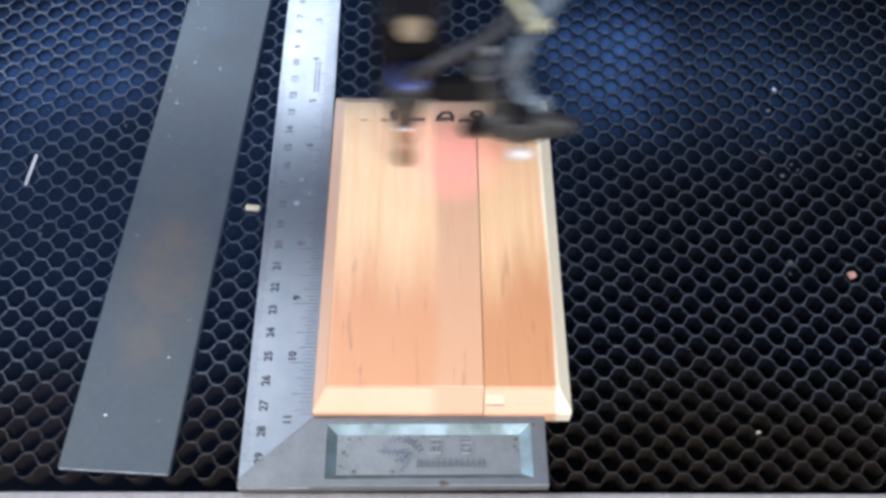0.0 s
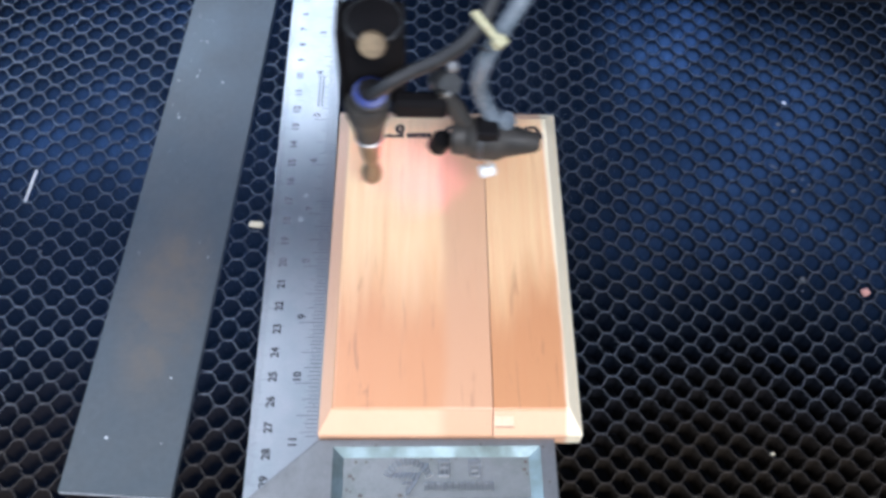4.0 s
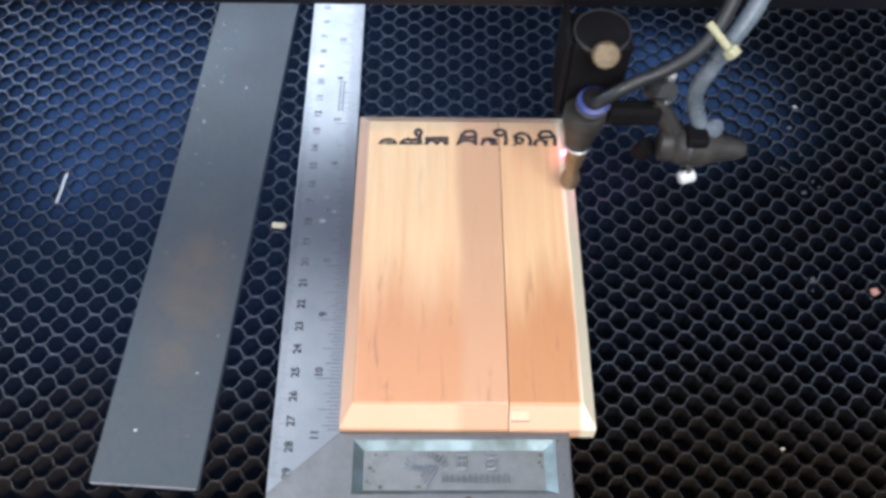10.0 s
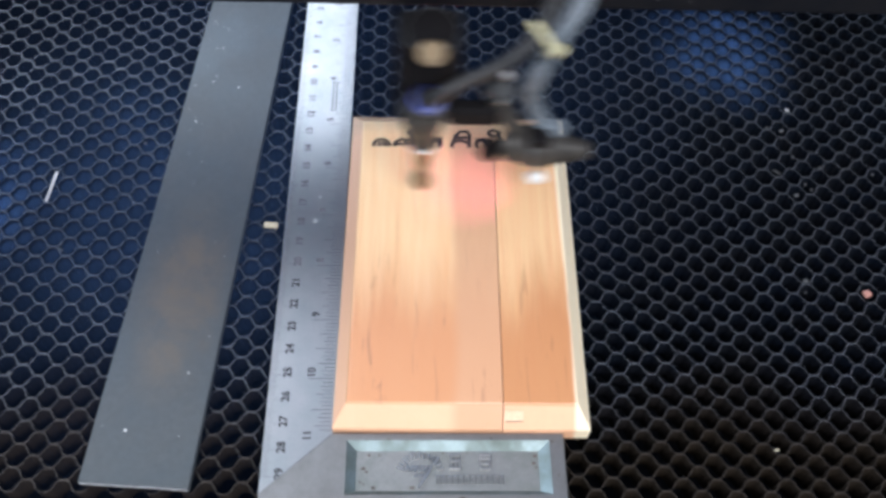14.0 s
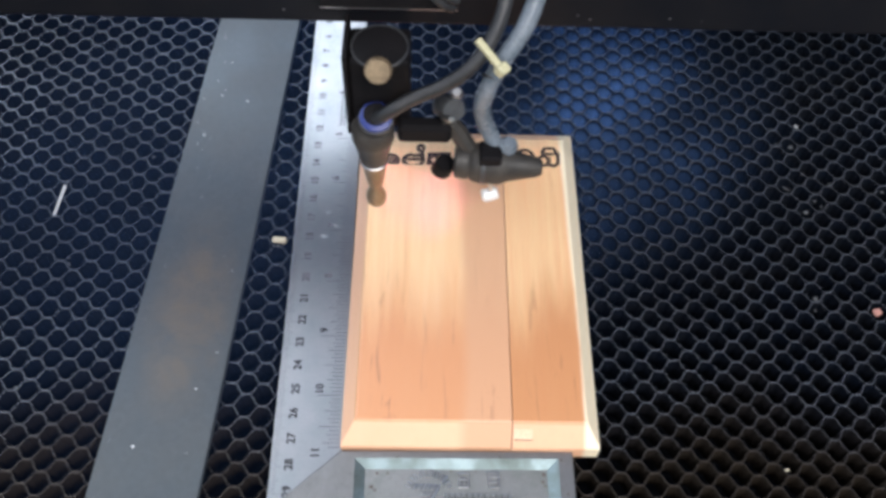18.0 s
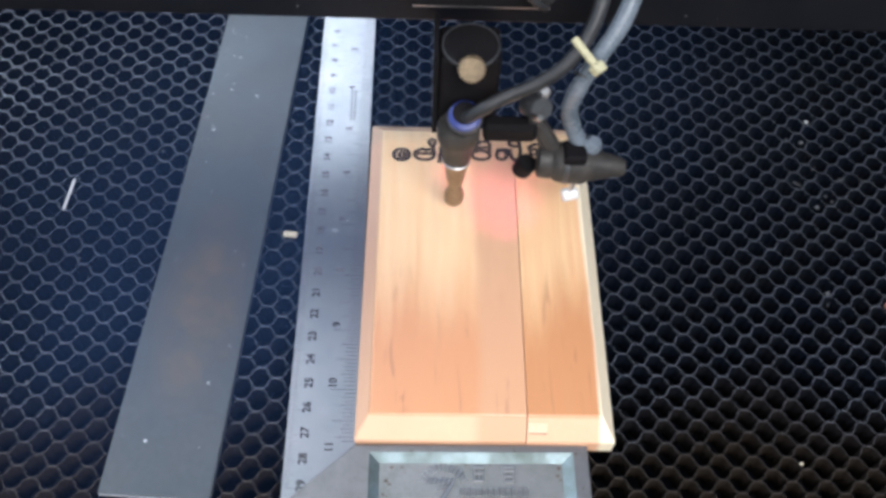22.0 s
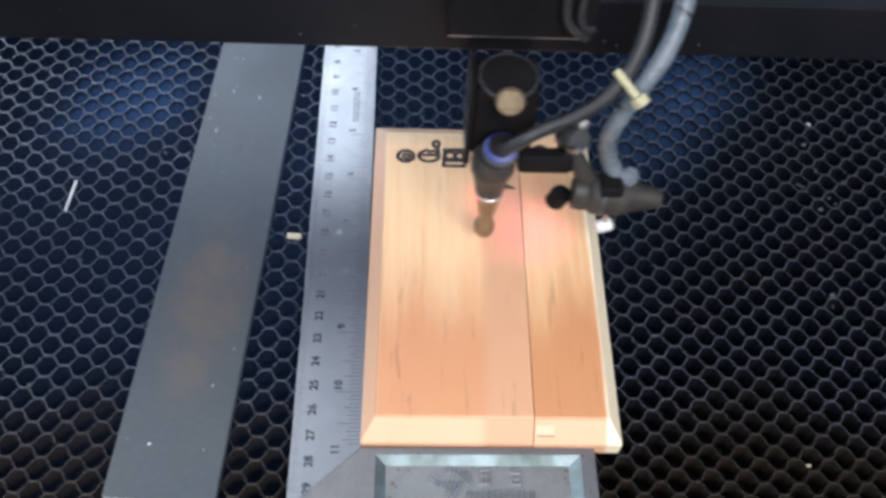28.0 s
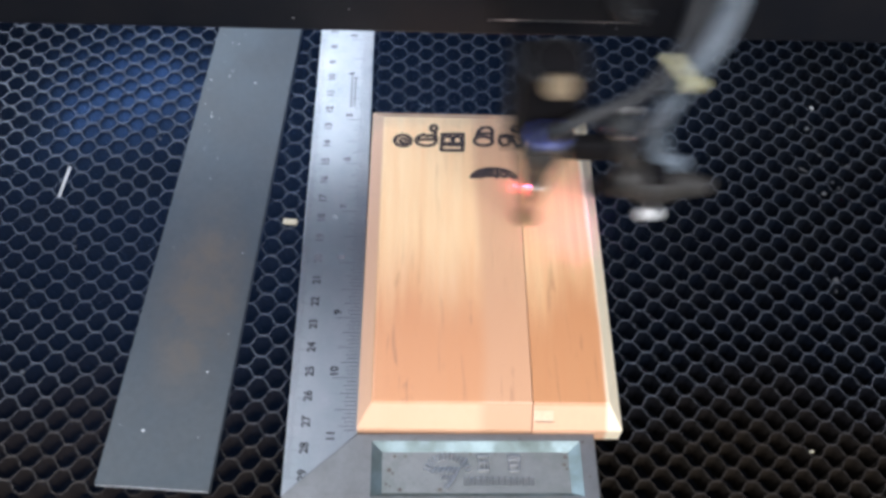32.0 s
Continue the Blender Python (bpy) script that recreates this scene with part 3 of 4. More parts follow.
def rust_spot(x, y, z, r):
    bm = bmesh.new()
    n = 11
    rim = [bm.verts.new((x + r * (1 + 0.45 * noise.noise(Vector((x * 900 + 2 * math.cos(2 * math.pi * i / n), y * 900 + 2 * math.sin(2 * math.pi * i / n), 0)))) * math.cos(2 * math.pi * i / n),
                         y + 0.75 * r * math.sin(2 * math.pi * i / n), z)) for i in range(n)]
    top = bm.verts.new((x, y, z + 0.00012))
    for i in range(n):
        bm.faces.new((rim[i], rim[(i + 1) % n], top))
    part("rust_spot", bm, M_RUST, stock)


for sx, sy, r in ((0.0410, 0.0060, 0.0008), (0.0550, 0.0060, 0.0008), (0.0372, 0.0130, 0.0008), (0.0384, 0.0118, 0.0006), (0.0362, 0.0080, 0.0005), (0.0374, 0.0073, 0.0004), (0.1000, 0.0178, 0.0008), (0.0995, 0.0150, 0.0007),
                  (0.1003, 0.0135, 0.0005), (0.0390, 0.0180, 0.0006), (0.0428, 0.0180, 0.0005), (0.0660, 0.0189, 0.0005), (0.0750, 0.0190, 0.0004)):
    rust_spot(sx, sy, FLOOR_Z + 0.0001, r)
for sx, sy, r in ((0.0840, 0.0238, 0.0004), (0.0730, 0.0012, 0.0013), (0.0745, 0.0010, 0.0007), (0.1065, 0.0228, 0.0005), (0.1080, 0.0100, 0.0004), (0.0462, 0.0236, 0.0004), (0.0380, 0.0234, 0.0003)):
    rust_spot(sx, sy, STOCK_Z + 0.00006, r)

square.matrix_world = pose(0.0012, 0.0003, 0, 0, 0, 0.5)

# ---- plaque ----
PX0, PX1, PY0, PY1 = 0.0262, 0.1220, 0.0274, 0.1771
PLAQUE_Z0, PLAQUE_EDGE, PLAQUE_TOP = 0.0002, 0.0085, 0.016


def plaque_solid():
    bm = bmesh.new()
    rings = []
    for k, z in ((0, PLAQUE_Z0), (0, PLAQUE_EDGE), (1, PLAQUE_TOP)):
        rings.append([bm.verts.new(v) for v in ((PX0 + 0.0056 * k, PY0 + 0.0076 * k, z), (PX1 - 0.0055 * k, PY0 + 0.0076 * k, z), (PX1 - 0.0055 * k, PY1 - 0.0088 * k, z), (PX0 + 0.0056 * k, PY1 - 0.0088 * k, z))])
    for a, b in zip(rings, rings[1:]):
        for i in range(4):
            bm.faces.new((a[i], a[(i + 1) % 4], b[(i + 1) % 4], b[i]))
    bm.faces.new(rings[0][::-1])
    bm.faces.new(rings[-1])
    bmesh.ops.bevel(bm, geom=bm.edges[:], offset=0.0005, segments=2, profile=0.5, affect="EDGES")
    return bm


def stave(x0, x1, material, parent, label):
    bm = plaque_solid()
    for x, way in ((x0, -1), (x1, 1)):
        if PX0 < x < PX1:
            r = bmesh.ops.bisect_plane(bm, geom=bm.verts[:] + bm.edges[:] + bm.faces[:], plane_co=(x, 0, 0), plane_no=(way, 0, 0), clear_outer=True)
            bmesh.ops.contextual_create(bm, geom=[e for e in r["geom_cut"] if isinstance(e, bmesh.types.BMEdge)])
    bmesh.ops.recalc_face_normals(bm, faces=bm.faces)
    return part("stave", bm, material, parent, label)


plaque = thing("wooden_plaque", "varnished teak plaque with sloping edges, half engraved, beside a square", "plaque")
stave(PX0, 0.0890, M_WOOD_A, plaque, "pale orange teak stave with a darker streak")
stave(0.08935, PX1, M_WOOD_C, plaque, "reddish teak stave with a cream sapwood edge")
part("pale_chip", flat_bars([(0.0, 0.0, 0.0070, 0.0040)], 0.0), M_TAPE, plaque, "pale chipped patch in the bevel").matrix_world = pose(0.0896, 0.0298, 0.0113, 44.6, 0, 0)
part("chip_edge", flat_bars([(0.0005, -0.0004, 0.0071, 0.0)], 0.0), M_RUST, plaque, "thin dark edge of the chip").matrix_world = pose(0.0896, 0.0298, 0.0113, 44.6, 0, 0)


# ---- engraving: burnt scan lines ----
def arc(cx, cy, rx, ry, a0, a1, n=14):
    return [(cx + rx * math.cos(radians(a0 + (a1 - a0) * i / n)), cy + ry * math.sin(radians(a0 + (a1 - a0) * i / n))) for i in range(n + 1)]


# strokes of the seven letters, in millimetres from the first one's foot
LETTERS = [
    arc(4, 3.5, 3.5, 3.1, 30, 375), arc(4.3, 3.3, 1.5, 1.2, 0, 300),
    arc(14, 3.8, 4.4, 3.0, 140, 380), [(10.4, 5.6), (12.8, 7.0), (14.4, 6.2), (16.5, 6.8), (18.2, 5.4)], [(10.5, 4.2), (17.5, 4.4)], [(18.2, 4.6), (17.8, 8.5)], arc(17.2, 10.6, 1.3, 1.7, 0, 360),
    [(20.6, 3.0), (20.4, -1.4), (29.4, -1.4), (29.8, 2.0), (29.8, 7.6)], [(20.8, 7.4), (29.8, 7.8)], arc(23.2, 4.2, 2.2, 2.0, 0, 360), arc(27.4, 4.2, 1.9, 2.0, 0, 360), [(20.8, 1.4), (29.6, 1.4)], [(20.6, 3), (21.2, 7.4)],
    arc(38.6, 4.0, 4.0, 2.5, 0, 360), [(35.6, 6.0), (36.4, 9.2), (38.4, 11.6), (41.4, 11.8), (42.6, 10.0), (42.4, 6.0)], [(37.0, 8.2), (42.0, 8.4)],
    arc(47.6, 4.4, 2.2, 2.6, 0, 360), [(49.6, 3.0), (50.8, 6.5), (52.0, 3.2), (53.0, 1.4), (55.2, 2.6), (56.0, 6.0), (55.8, 10.0)], arc(53.4, 11.0, 2.4, 1.6, 0, 360), [(46.0, 7.2), (49.0, 7.6), (51.4, 7.0)],
    arc(63.0, 6.2, 3.8, 4.6, 150, -150), arc(61.8, 6.6, 1.6, 1.5, 0, 300), [(59.6, 3.6), (61.6, 2.6)],
    arc(71.0, 4.8, 2.3, 2.5, 0, 360), [(68.4, 4.6), (69.6, 2.0), (73.2, 2.8), (75.4, 1.8), (77.4, 3.6), (77.6, 8.8), (75.6, 12.0), (72.0, 11.8), (70.6, 9.6)], [(71.0, 8.6), (77.0, 8.8)], [(73.4, 3.0), (73.6, 6.4)],
]
EMBLEM = [
    arc(42.4, -16.6, 9.6, 5.8, 0, 180, 30), arc(41.6, -16.8, 8.0, 4.7, 85, 180, 20), arc(41.0, -17.0, 6.4, 3.6, 80, 180, 16), arc(40.6, -17.2, 4.8, 2.6, 70, 180, 12),
    arc(46.6, -13.8, 1.6, 1.2, 0, 360), arc(46.0, -16.9, 4.8, 2.9, 0, 70, 10), [(44.0, -11.8), (43.6, -15.6)], [(36.4, -14.9), (44.0, -14.6)],
]
FOOT = Vector((0.0362, 0.1514))
SCAN = 0.00017


def stroke_runs(strokes, y, half):
    """Stretches of one scan line that lie inside the strokes (millimetres)."""
    x = np.arange(-2.0, 80.0, 0.08)
    near = np.full(x.shape, 9.0)
    for line in strokes:
        for (ax, ay), (bx, by) in zip(line, line[1:]):
            if min(ay, by) - half > y or max(ay, by) + half < y:
                continue
            dx, dy = bx - ax, by - ay
            t = np.clip(((x - ax) * dx + (y - ay) * dy) / (dx * dx + dy * dy + 1e-9), 0, 1)
            near = np.minimum(near, np.hypot(x - ax - t * dx, y - ay - t * dy))
    inside = near < half
    edges = np.flatnonzero(np.diff(inside.astype(int)))
    return [(x[a], x[b]) for a, b in zip(edges[0::2], edges[1::2])]


def burnt_band(y0, y1, strokes, half):
    """All scan lines between two places along the board, as one mesh."""
    rects = []
    y = y1
    jitter = random.Random(int(y1 * 1e6))
    while y > y0 + 1e-7:
        for a, b in stroke_runs(strokes, (y - FOOT.y) * 1000, half):
            rects.append((FOOT.x + a / 1000 + jitter.uniform(-7e-5, 7e-5), y - SCAN * 0.97, FOOT.x + b / 1000 + jitter.uniform(-7e-5, 7e-5), y))
        y -= SCAN
    return flat_bars(rects, PLAQUE_TOP + 0.00012) if rects else None


bm = burnt_band(0.1582, 0.1680, LETTERS, 0.82)
part("burnt_letters", bm, M_CHAR, plaque, "dark burnt letters along the top of the board")
BURNT = []     # (part, time at which the beam reaches it)
ROW_TIMES = ((0.1582, 0.0), (0.1556, 9.0), (0.1530, 17.0), (0.1516, 20.4), (0.1492, 23.8), (0.1412, 24.3), (0.1400, 25.0), (0.1380, 28.0), (0.1350, 32.0))
for top, low, strokes, half, name in ((0.1582, 0.1490, LETTERS, 0.82, "burnt_streak"), (0.1412, 0.1350, EMBLEM, 0.75, "burnt_streak")):
    y = top
    while y > low + 1e-6:
        bm = burnt_band(y - 3 * SCAN, y, strokes, half)
        when = float(np.interp(-(y - SCAN), [-r for r, _ in ROW_TIMES], [t for _, t in ROW_TIMES]))
        if bm is not None and when < 31.95:
            BURNT.append((part(name, bm, M_CHAR, plaque), when))
        y -= 3 * SCAN

# ---- gantry ----
gantry = thing("gantry", "black metal gantry beam across the laser bed", "gantry")
part("beam", box(-0.45, 0, 0.0915, 0.57, 0.085, 0.116, 0.001), M_BEAM, gantry)

rng = random.Random(31)
for k in range(14):
    bm = bmesh.new()
    bmesh.ops.create_icosphere(bm, subdivisions=1, radius=rng.uniform(0.0002, 0.0005), matrix=Matrix.Translation((rng.uniform(-0.17, 0.26), 0.0, rng.uniform(0.093, 0.114))) @ Matrix.Diagonal((1.3, 0.4, 1, 1)))
    part("dust_speck", bm, M_SPECK_DIM, gantry, "pale dust speck on the beam")

# ---- laser head ----
head = thing("laser_head", "black laser head with brass nozzle, blue fitting and hoses", "laser head")
head.scale = (0.98, 0.90, 0.99)
AX, AY = -0.0018, 0.0035


def tilt(x, y, z, rx, rz=0):
    return pose(x, y, z, rx, 0, rz)


tube_body = smooth(part("lens_tube", lathe([(0.0052, 0.0492), (0.0055, 0.0510), (0.0060, 0.0545), (0.0076, 0.0620), (0.0082, 0.0632), (0.0082, 0.0690), (0.0076, 0.0700)], pose(AX, AY, 0)), M_HEAD, head))
# bright ring put in for the light along the tube's lower rim
smooth(part("rim", lathe([(0.0050, 0.0483), (0.0056, 0.0485), (0.0056, 0.0489), (0.0052, 0.0493)], pose(AX, AY, 0)), M_CHROME, tube_body, "bright rim in place of the glint on the tube"))
nozzle = smooth(part("nozzle", lathe([(0.0012, 0.0210), (0.0030, 0.0213), (0.0040, 0.0232), (0.0042, 0.0262), (0.0036, 0.0290), (0.0025, 0.0312), (0.0026, 0.0330), (0.0036, 0.0375), (0.0050, 0.0478)], pose(AX, AY, 0)), M_BRASS, head, "tarnished brass nozzle"))
part("carriage_plate", box(-0.0120, 0.0095, 0.058, -0.0100, 0.034, 0.099, 0.0006), M_BLACK, head)
block = part("mirror_block", box(-0.0098, 0.0105, 0.062, 0.0125, 0.030, 0.0965, 0.0015), M_BLACK, head)
smooth(part("mirror_ring", lathe([(0.0100, 0.0), (0.0106, 0.0), (0.0106, 0.0012), (0.0104, 0.0014), (0.0100, 0.0014)], tilt(0.0014, 0.0180, 0.0965, 8), 28, True), M_RAIL, block, "dark grey mirror retaining ring"))
smooth(part("mirror_cap", lathe([(0.0100, -0.004), (0.0100, 0.0008), (0.0095, 0.0010)], tilt(0.0014, 0.0180, 0.0965, 8)), M_BLACK, block))
knob = smooth(part("thumb_screw", lathe([(0.0030, -0.006), (0.0030, 0.0), (0.0045, 0.0003), (0.0047, 0.0010), (0.0047, 0.0050), (0.0043, 0.0057)], tilt(0.0014, 0.0075, 0.0960, 58)), M_KNOB, head, "pale brass thumb screw"))
for k in range(20):
    a = 2 * math.pi * k / 20
    w = box(-0.0003, -0.0003, 0.0012, 0.0003, 0.0003, 0.0048)
    bmesh.ops.transform(w, matrix=tilt(0.0014, 0.0075, 0.0960, 58) @ Matrix.Translation((0.0047 * math.cos(a), 0.0047 * math.sin(a), 0)), verts=w.verts)
    part("knurl", w, M_KNOB, knob)
fitting = smooth(part("air_fitting", lathe([(0.0058, -0.006), (0.0062, -0.002), (0.0066, 0.0), (0.0066, 0.0012)], tilt(0, 0.0016, 0.0752, 24)), M_RAIL, head))
smooth(part("collet", lathe([(0.0036, 0.0010), (0.0060, 0.0012), (0.0061, 0.0030), (0.0050, 0.0036), (0.0036, 0.0036)], tilt(0, 0.0016, 0.0752, 24)), M_BLUE, fitting, "blue push-in collar"))
smooth(part("socket", lathe([(0.0046, 0.0024), (0.0047, 0.0041), (0.0038, 0.0046)], tilt(0, 0.0026, 0.0752, 24)), M_BLACK, fitting, "dark socket round the hose"))
smooth(part("air_hose", tube([(0.0, 0.004, 0.071), (0.0005, -0.0005, 0.0775), (0.006, -0.001, 0.083), (0.013, 0.001, 0.087), (0.024, 0.003, 0.092), (0.034, 0.006, 0.099), (0.0415, 0.012, 0.109), (0.0455, 0.021, 0.121), (0.046, 0.034, 0.137), (0.044, 0.052, 0.155)], 0.0027), M_RUBBER, head, "black rubber air hose"))
smooth(part("signal_cable", tube([(0.0485, 0.003, 0.050), (0.0465, 0.0060, 0.056), (0.0420, 0.0080, 0.066), (0.0395, 0.0075, 0.077), (0.0410, 0.0065, 0.089), (0.0455, 0.009, 0.100), (0.0530, 0.0165, 0.111), (0.0575, 0.027, 0.124), (0.0585, 0.040, 0.140), (0.056, 0.058, 0.158)], 0.0033, rib=0.00012), M_HOSE, head, "grey-blue sheathed cable"))
for q, d in (((0.0418, 0.0072, 0.0935), 20), ((0.0571, 0.0255, 0.122), 40), ((0.0583, 0.0345, 0.133), 45)):
    part("cable_band", lathe([(0.0037, -0.0005), (0.0037, 0.0005)], pose(*q, -35, d, 0), 14), M_RUBBER, head)
tie = part("cable_tie", box(-0.0072, -0.0013, -0.0010, 0.0068, 0.0013, 0.0010, 0.0005), M_TIE, head, "yellowed nylon cable tie")
tie.matrix_world = pose(0.0405, 0.0055, 0.1055, 0, 30, -42)
part("tie_head", box(0.0045, -0.0024, -0.0020, 0.0086, 0.0024, 0.0022, 0.0009), M_TIE, tie)
# arm with the red pointer
arm = part("bracket", box(0.0075, 0.0030, 0.0600, 0.0285, 0.0105, 0.0690, 0.0020), M_BLACK, head)
clamp = smooth(part("clamp", lathe([(0.0044, -0.005), (0.0048, -0.004), (0.0048, 0.004), (0.0044, 0.005)], tilt(0.0270, 0.0105, 0.0735, 60, 30)), M_RAIL, head))
part("clamp_screw", lathe([(0.0022, -0.002), (0.0026, 0.0), (0.0026, 0.0025), (0.0018, 0.0034)], tilt(0.0298, 0.0125, 0.0785, 25), 6), M_CHROME, clamp, "bright hexagon screw")
part("clamp_screw", lathe([(0.0012, -0.001), (0.0014, 0.004), (0.0010, 0.005)], tilt(0.0255, 0.0040, 0.0745, 60, 40), 8), M_CHROME, clamp, "bright screw")
part("strut", tube([(0.0255, 0.0095, 0.0690), (0.0310, 0.0080, 0.0620), (0.0360, 0.0055, 0.0540)], 0.0038, 10, 4), M_HEAD, head)
POINTER = pose(0.0300, 0.0042, 0.0490, 0, 90, -5)
pointer = smooth(part("pointer_module", lathe([(0.0052, 0.0), (0.0070, 0.0010), (0.0074, 0.0052), (0.0068, 0.0062), (0.0080, 0.0075), (0.0086, 0.0100), (0.0086, 0.0185), (0.0070, 0.0215), (0.0056, 0.0270), (0.0042, 0.0330), (0.0030, 0.0352)], POINTER), M_HEAD, head, "black pointer module"))
smooth(part("pointer_collar", lathe([(0.0084, 0.0108), (0.0089, 0.0112), (0.0089, 0.0126), (0.0084, 0.0130)], POINTER), M_RAIL, pointer))
part("pointer_clamp", box(0.0395, -0.0035, 0.0520, 0.0485, 0.0070, 0.0590, 0.0012), M_BLACK, pointer)
smooth(part("pointer_cap", lathe([(0.0040, 0.0), (0.0046, 0.001), (0.0040, 0.009), (0.0025, 0.011)], tilt(0.0480, 0.0065, 0.0505, 10) @ pose(0, 0, 0, 0, 20, 0)), M_HOSE, pointer))
foot = smooth(part("adjusting_foot", lathe([(0.0020, -0.0034), (0.0029, -0.0026), (0.0029, 0.0026), (0.0020, 0.0034)], pose(0.0452, -0.0010, 0.0335, 0, 80, 12), 18), M_SPECK, pointer, "bright white plastic roller"))
part("foot_pin", lathe([(0.0011, 0.0), (0.0011, 0.0090)], pose(0.0452, -0.0010, 0.0335), 12), M_CHROME, foot)
AIM = Matrix.Translation((0.0262, 0.0050, 0.0450)) @ Vector((-0.0085, 0.0045, -0.0280)).to_track_quat("Z", "Y").to_matrix().to_4x4()
# hood added round the lens to narrow its light and hide it
barrel = smooth(part("pointer_hood", lathe([(0.0034, -0.0015), (0.0042, -0.0015), (0.0042, 0.0045), (0.0034, 0.0045)], AIM, 20, True), M_BLACK, pointer))
part("pointer_lens", lathe([(0.0022, -0.0004), (0.0022, 0.0)], AIM, 14), M_RED_GLOW, pointer, "glowing red pointer lens")
part("hood_cap", lathe([(0.0038, -0.0026), (0.0038, -0.0014)], AIM, 20), M_BLACK, pointer)
smooth(part("burn_spot", lathe([(0.0004, 0.0), (0.0010, 0.0003), (0.0007, 0.0012), (0.0002, 0.0020)], pose(AX, 0.0265, PLAQUE_TOP + 0.0003), 10), M_SPARK, head, "glowing red burn spot"))
# carriage cover in front of the beam
cover = part("carriage_cover", box(-0.0200, 0.0280, 0.1065, 0.0292, 0.0362, 0.170, 0.0006), M_BLACK, head, "black carriage cover with a scuffed edge")
part("scuffed_edge", box(-0.0198, 0.02775, 0.1066, 0.0290, 0.0280, 0.1070), M_CHROME, cover, "bright scuffed lower edge")
smooth(part("looped_cable", tube([(0.0275, 0.0268, 0.1085), (0.0250, 0.0256, 0.1105), (0.0215, 0.0250, 0.1140), (0.0190, 0.0254, 0.1190), (0.0182, 0.0264, 0.1300)], 0.0016), M_RUBBER, cover, "dark cable looped before the cover"))
smooth(part("looped_cable", tube([(0.0290, 0.0268, 0.1120), (0.0262, 0.0256, 0.1135), (0.0240, 0.0250, 0.1180), (0.0236, 0.0254, 0.1230), (0.0240, 0.0264, 0.1320)], 0.0014), M_RUBBER, cover, "dark grey cable looped before the cover"))

# ---- scraps on the bed ----
sliver = thing("metal_sliver", "thin bright metal sliver lying on the honeycomb", "scrap")
part("sliver", box(-0.0005, -0.0082, 0, 0.0005, 0.0082, 0.0007, 0.0002, 1), M_SPECK, sliver)
sliver.matrix_world = pose(-0.1050, 0.1413, 0.0001, 0, 0, -4)


def scrap(x, y, sx, sy, sz, turn, material, label):
    ob = thing("wood_chip", label, "scrap", "scraps on the bed")
    bm = box(-sx, -sy, 0, sx, sy, sz, min(sx, sy, sz) * 0.35, 1)
    for v in bm.verts:
        v.co += 0.25 * min(sx, sy) * noise.noise_vector(Vector((v.co.x * 900 + x * 99, v.co.y * 900, v.co.z * 900)))
    part("chip", bm, material, ob)
    ob.matrix_world = pose(x, y, -0.0002, 0, 0, turn)


scrap(-0.0067, 0.1222, 0.0030, 0.0013, 0.0018, -4, M_CHIP, "small pale wood chip on the honeycomb")
scrap(0.2452, 0.0917, 0.0017, 0.0015, 0.0016, 20, M_PINK, "small pinkish scrap on the honeycomb")
scrap(0.1934, 0.0236, 0.0008, 0.0004, 0.0005, 10, M_CHIP, "tiny white crumb on the honeycomb")
CRUMBS = (
    (0.2326, 0.1929, 0.0012, 0.0006, -40, M_SPECK),
    (0.2201, 0.1556, 0.0026, 0.0004, -35, M_SPECK_DIM),
    (0.2407, 0.1585, 0.0008, 0.0006, 30, M_SPECK_DIM),
    (0.234, 0.1457, 0.0008, 0.0006, 30, M_SPECK_DIM),
    (0.2318, 0.1488, 0.0008, 0.0006, 30, M_SPECK_DIM),
    (0.2264, 0.1425, 0.0014, 0.0010, 10, M_SPECK_DIM),
    (0.2208, 0.0979, 0.0014, 0.0010, 10, M_SPECK_DIM),
    (0.2273, 0.18, 0.0014, 0.0010, 10, M_SPECK_DIM),
    (0.2294, 0.1642, 0.0008, 0.0006, 30, M_SPECK_DIM),
    (-0.0686, 0.1666, 0.0007, 0.0007, 0, M_SPECK_DIM),
    (-0.1518, 0.2102, 0.0007, 0.0007, 0, M_SPECK_DIM),
    (-0.1434, 0.1783, 0.0007, 0.0007, 0, M_SPECK_DIM),
)
for x, y, sx, sy, turn, mat in CRUMBS:
    scrap(x, y, 0.75 * sx, 0.75 * sy, 0.0005, turn, mat, "small pale crumb caught on the honeycomb" if mat is M_SPECK else "small grey crumb caught on the honeycomb")
rng = random.Random(21)
for k in range(12):
    s = rng.uniform(0.0003, 0.0006)
    scrap(rng.choice((rng.uniform(-0.15, -0.075), rng.uniform(0.135, 0.27))), rng.uniform(0.03, 0.21), s * rng.uniform(1, 2), s, s, rng.uniform(0, 180), M_SPECK_DIM, "tiny crumb caught on the honeycomb")


# ---- drifting smoke ----
PUFFS = []


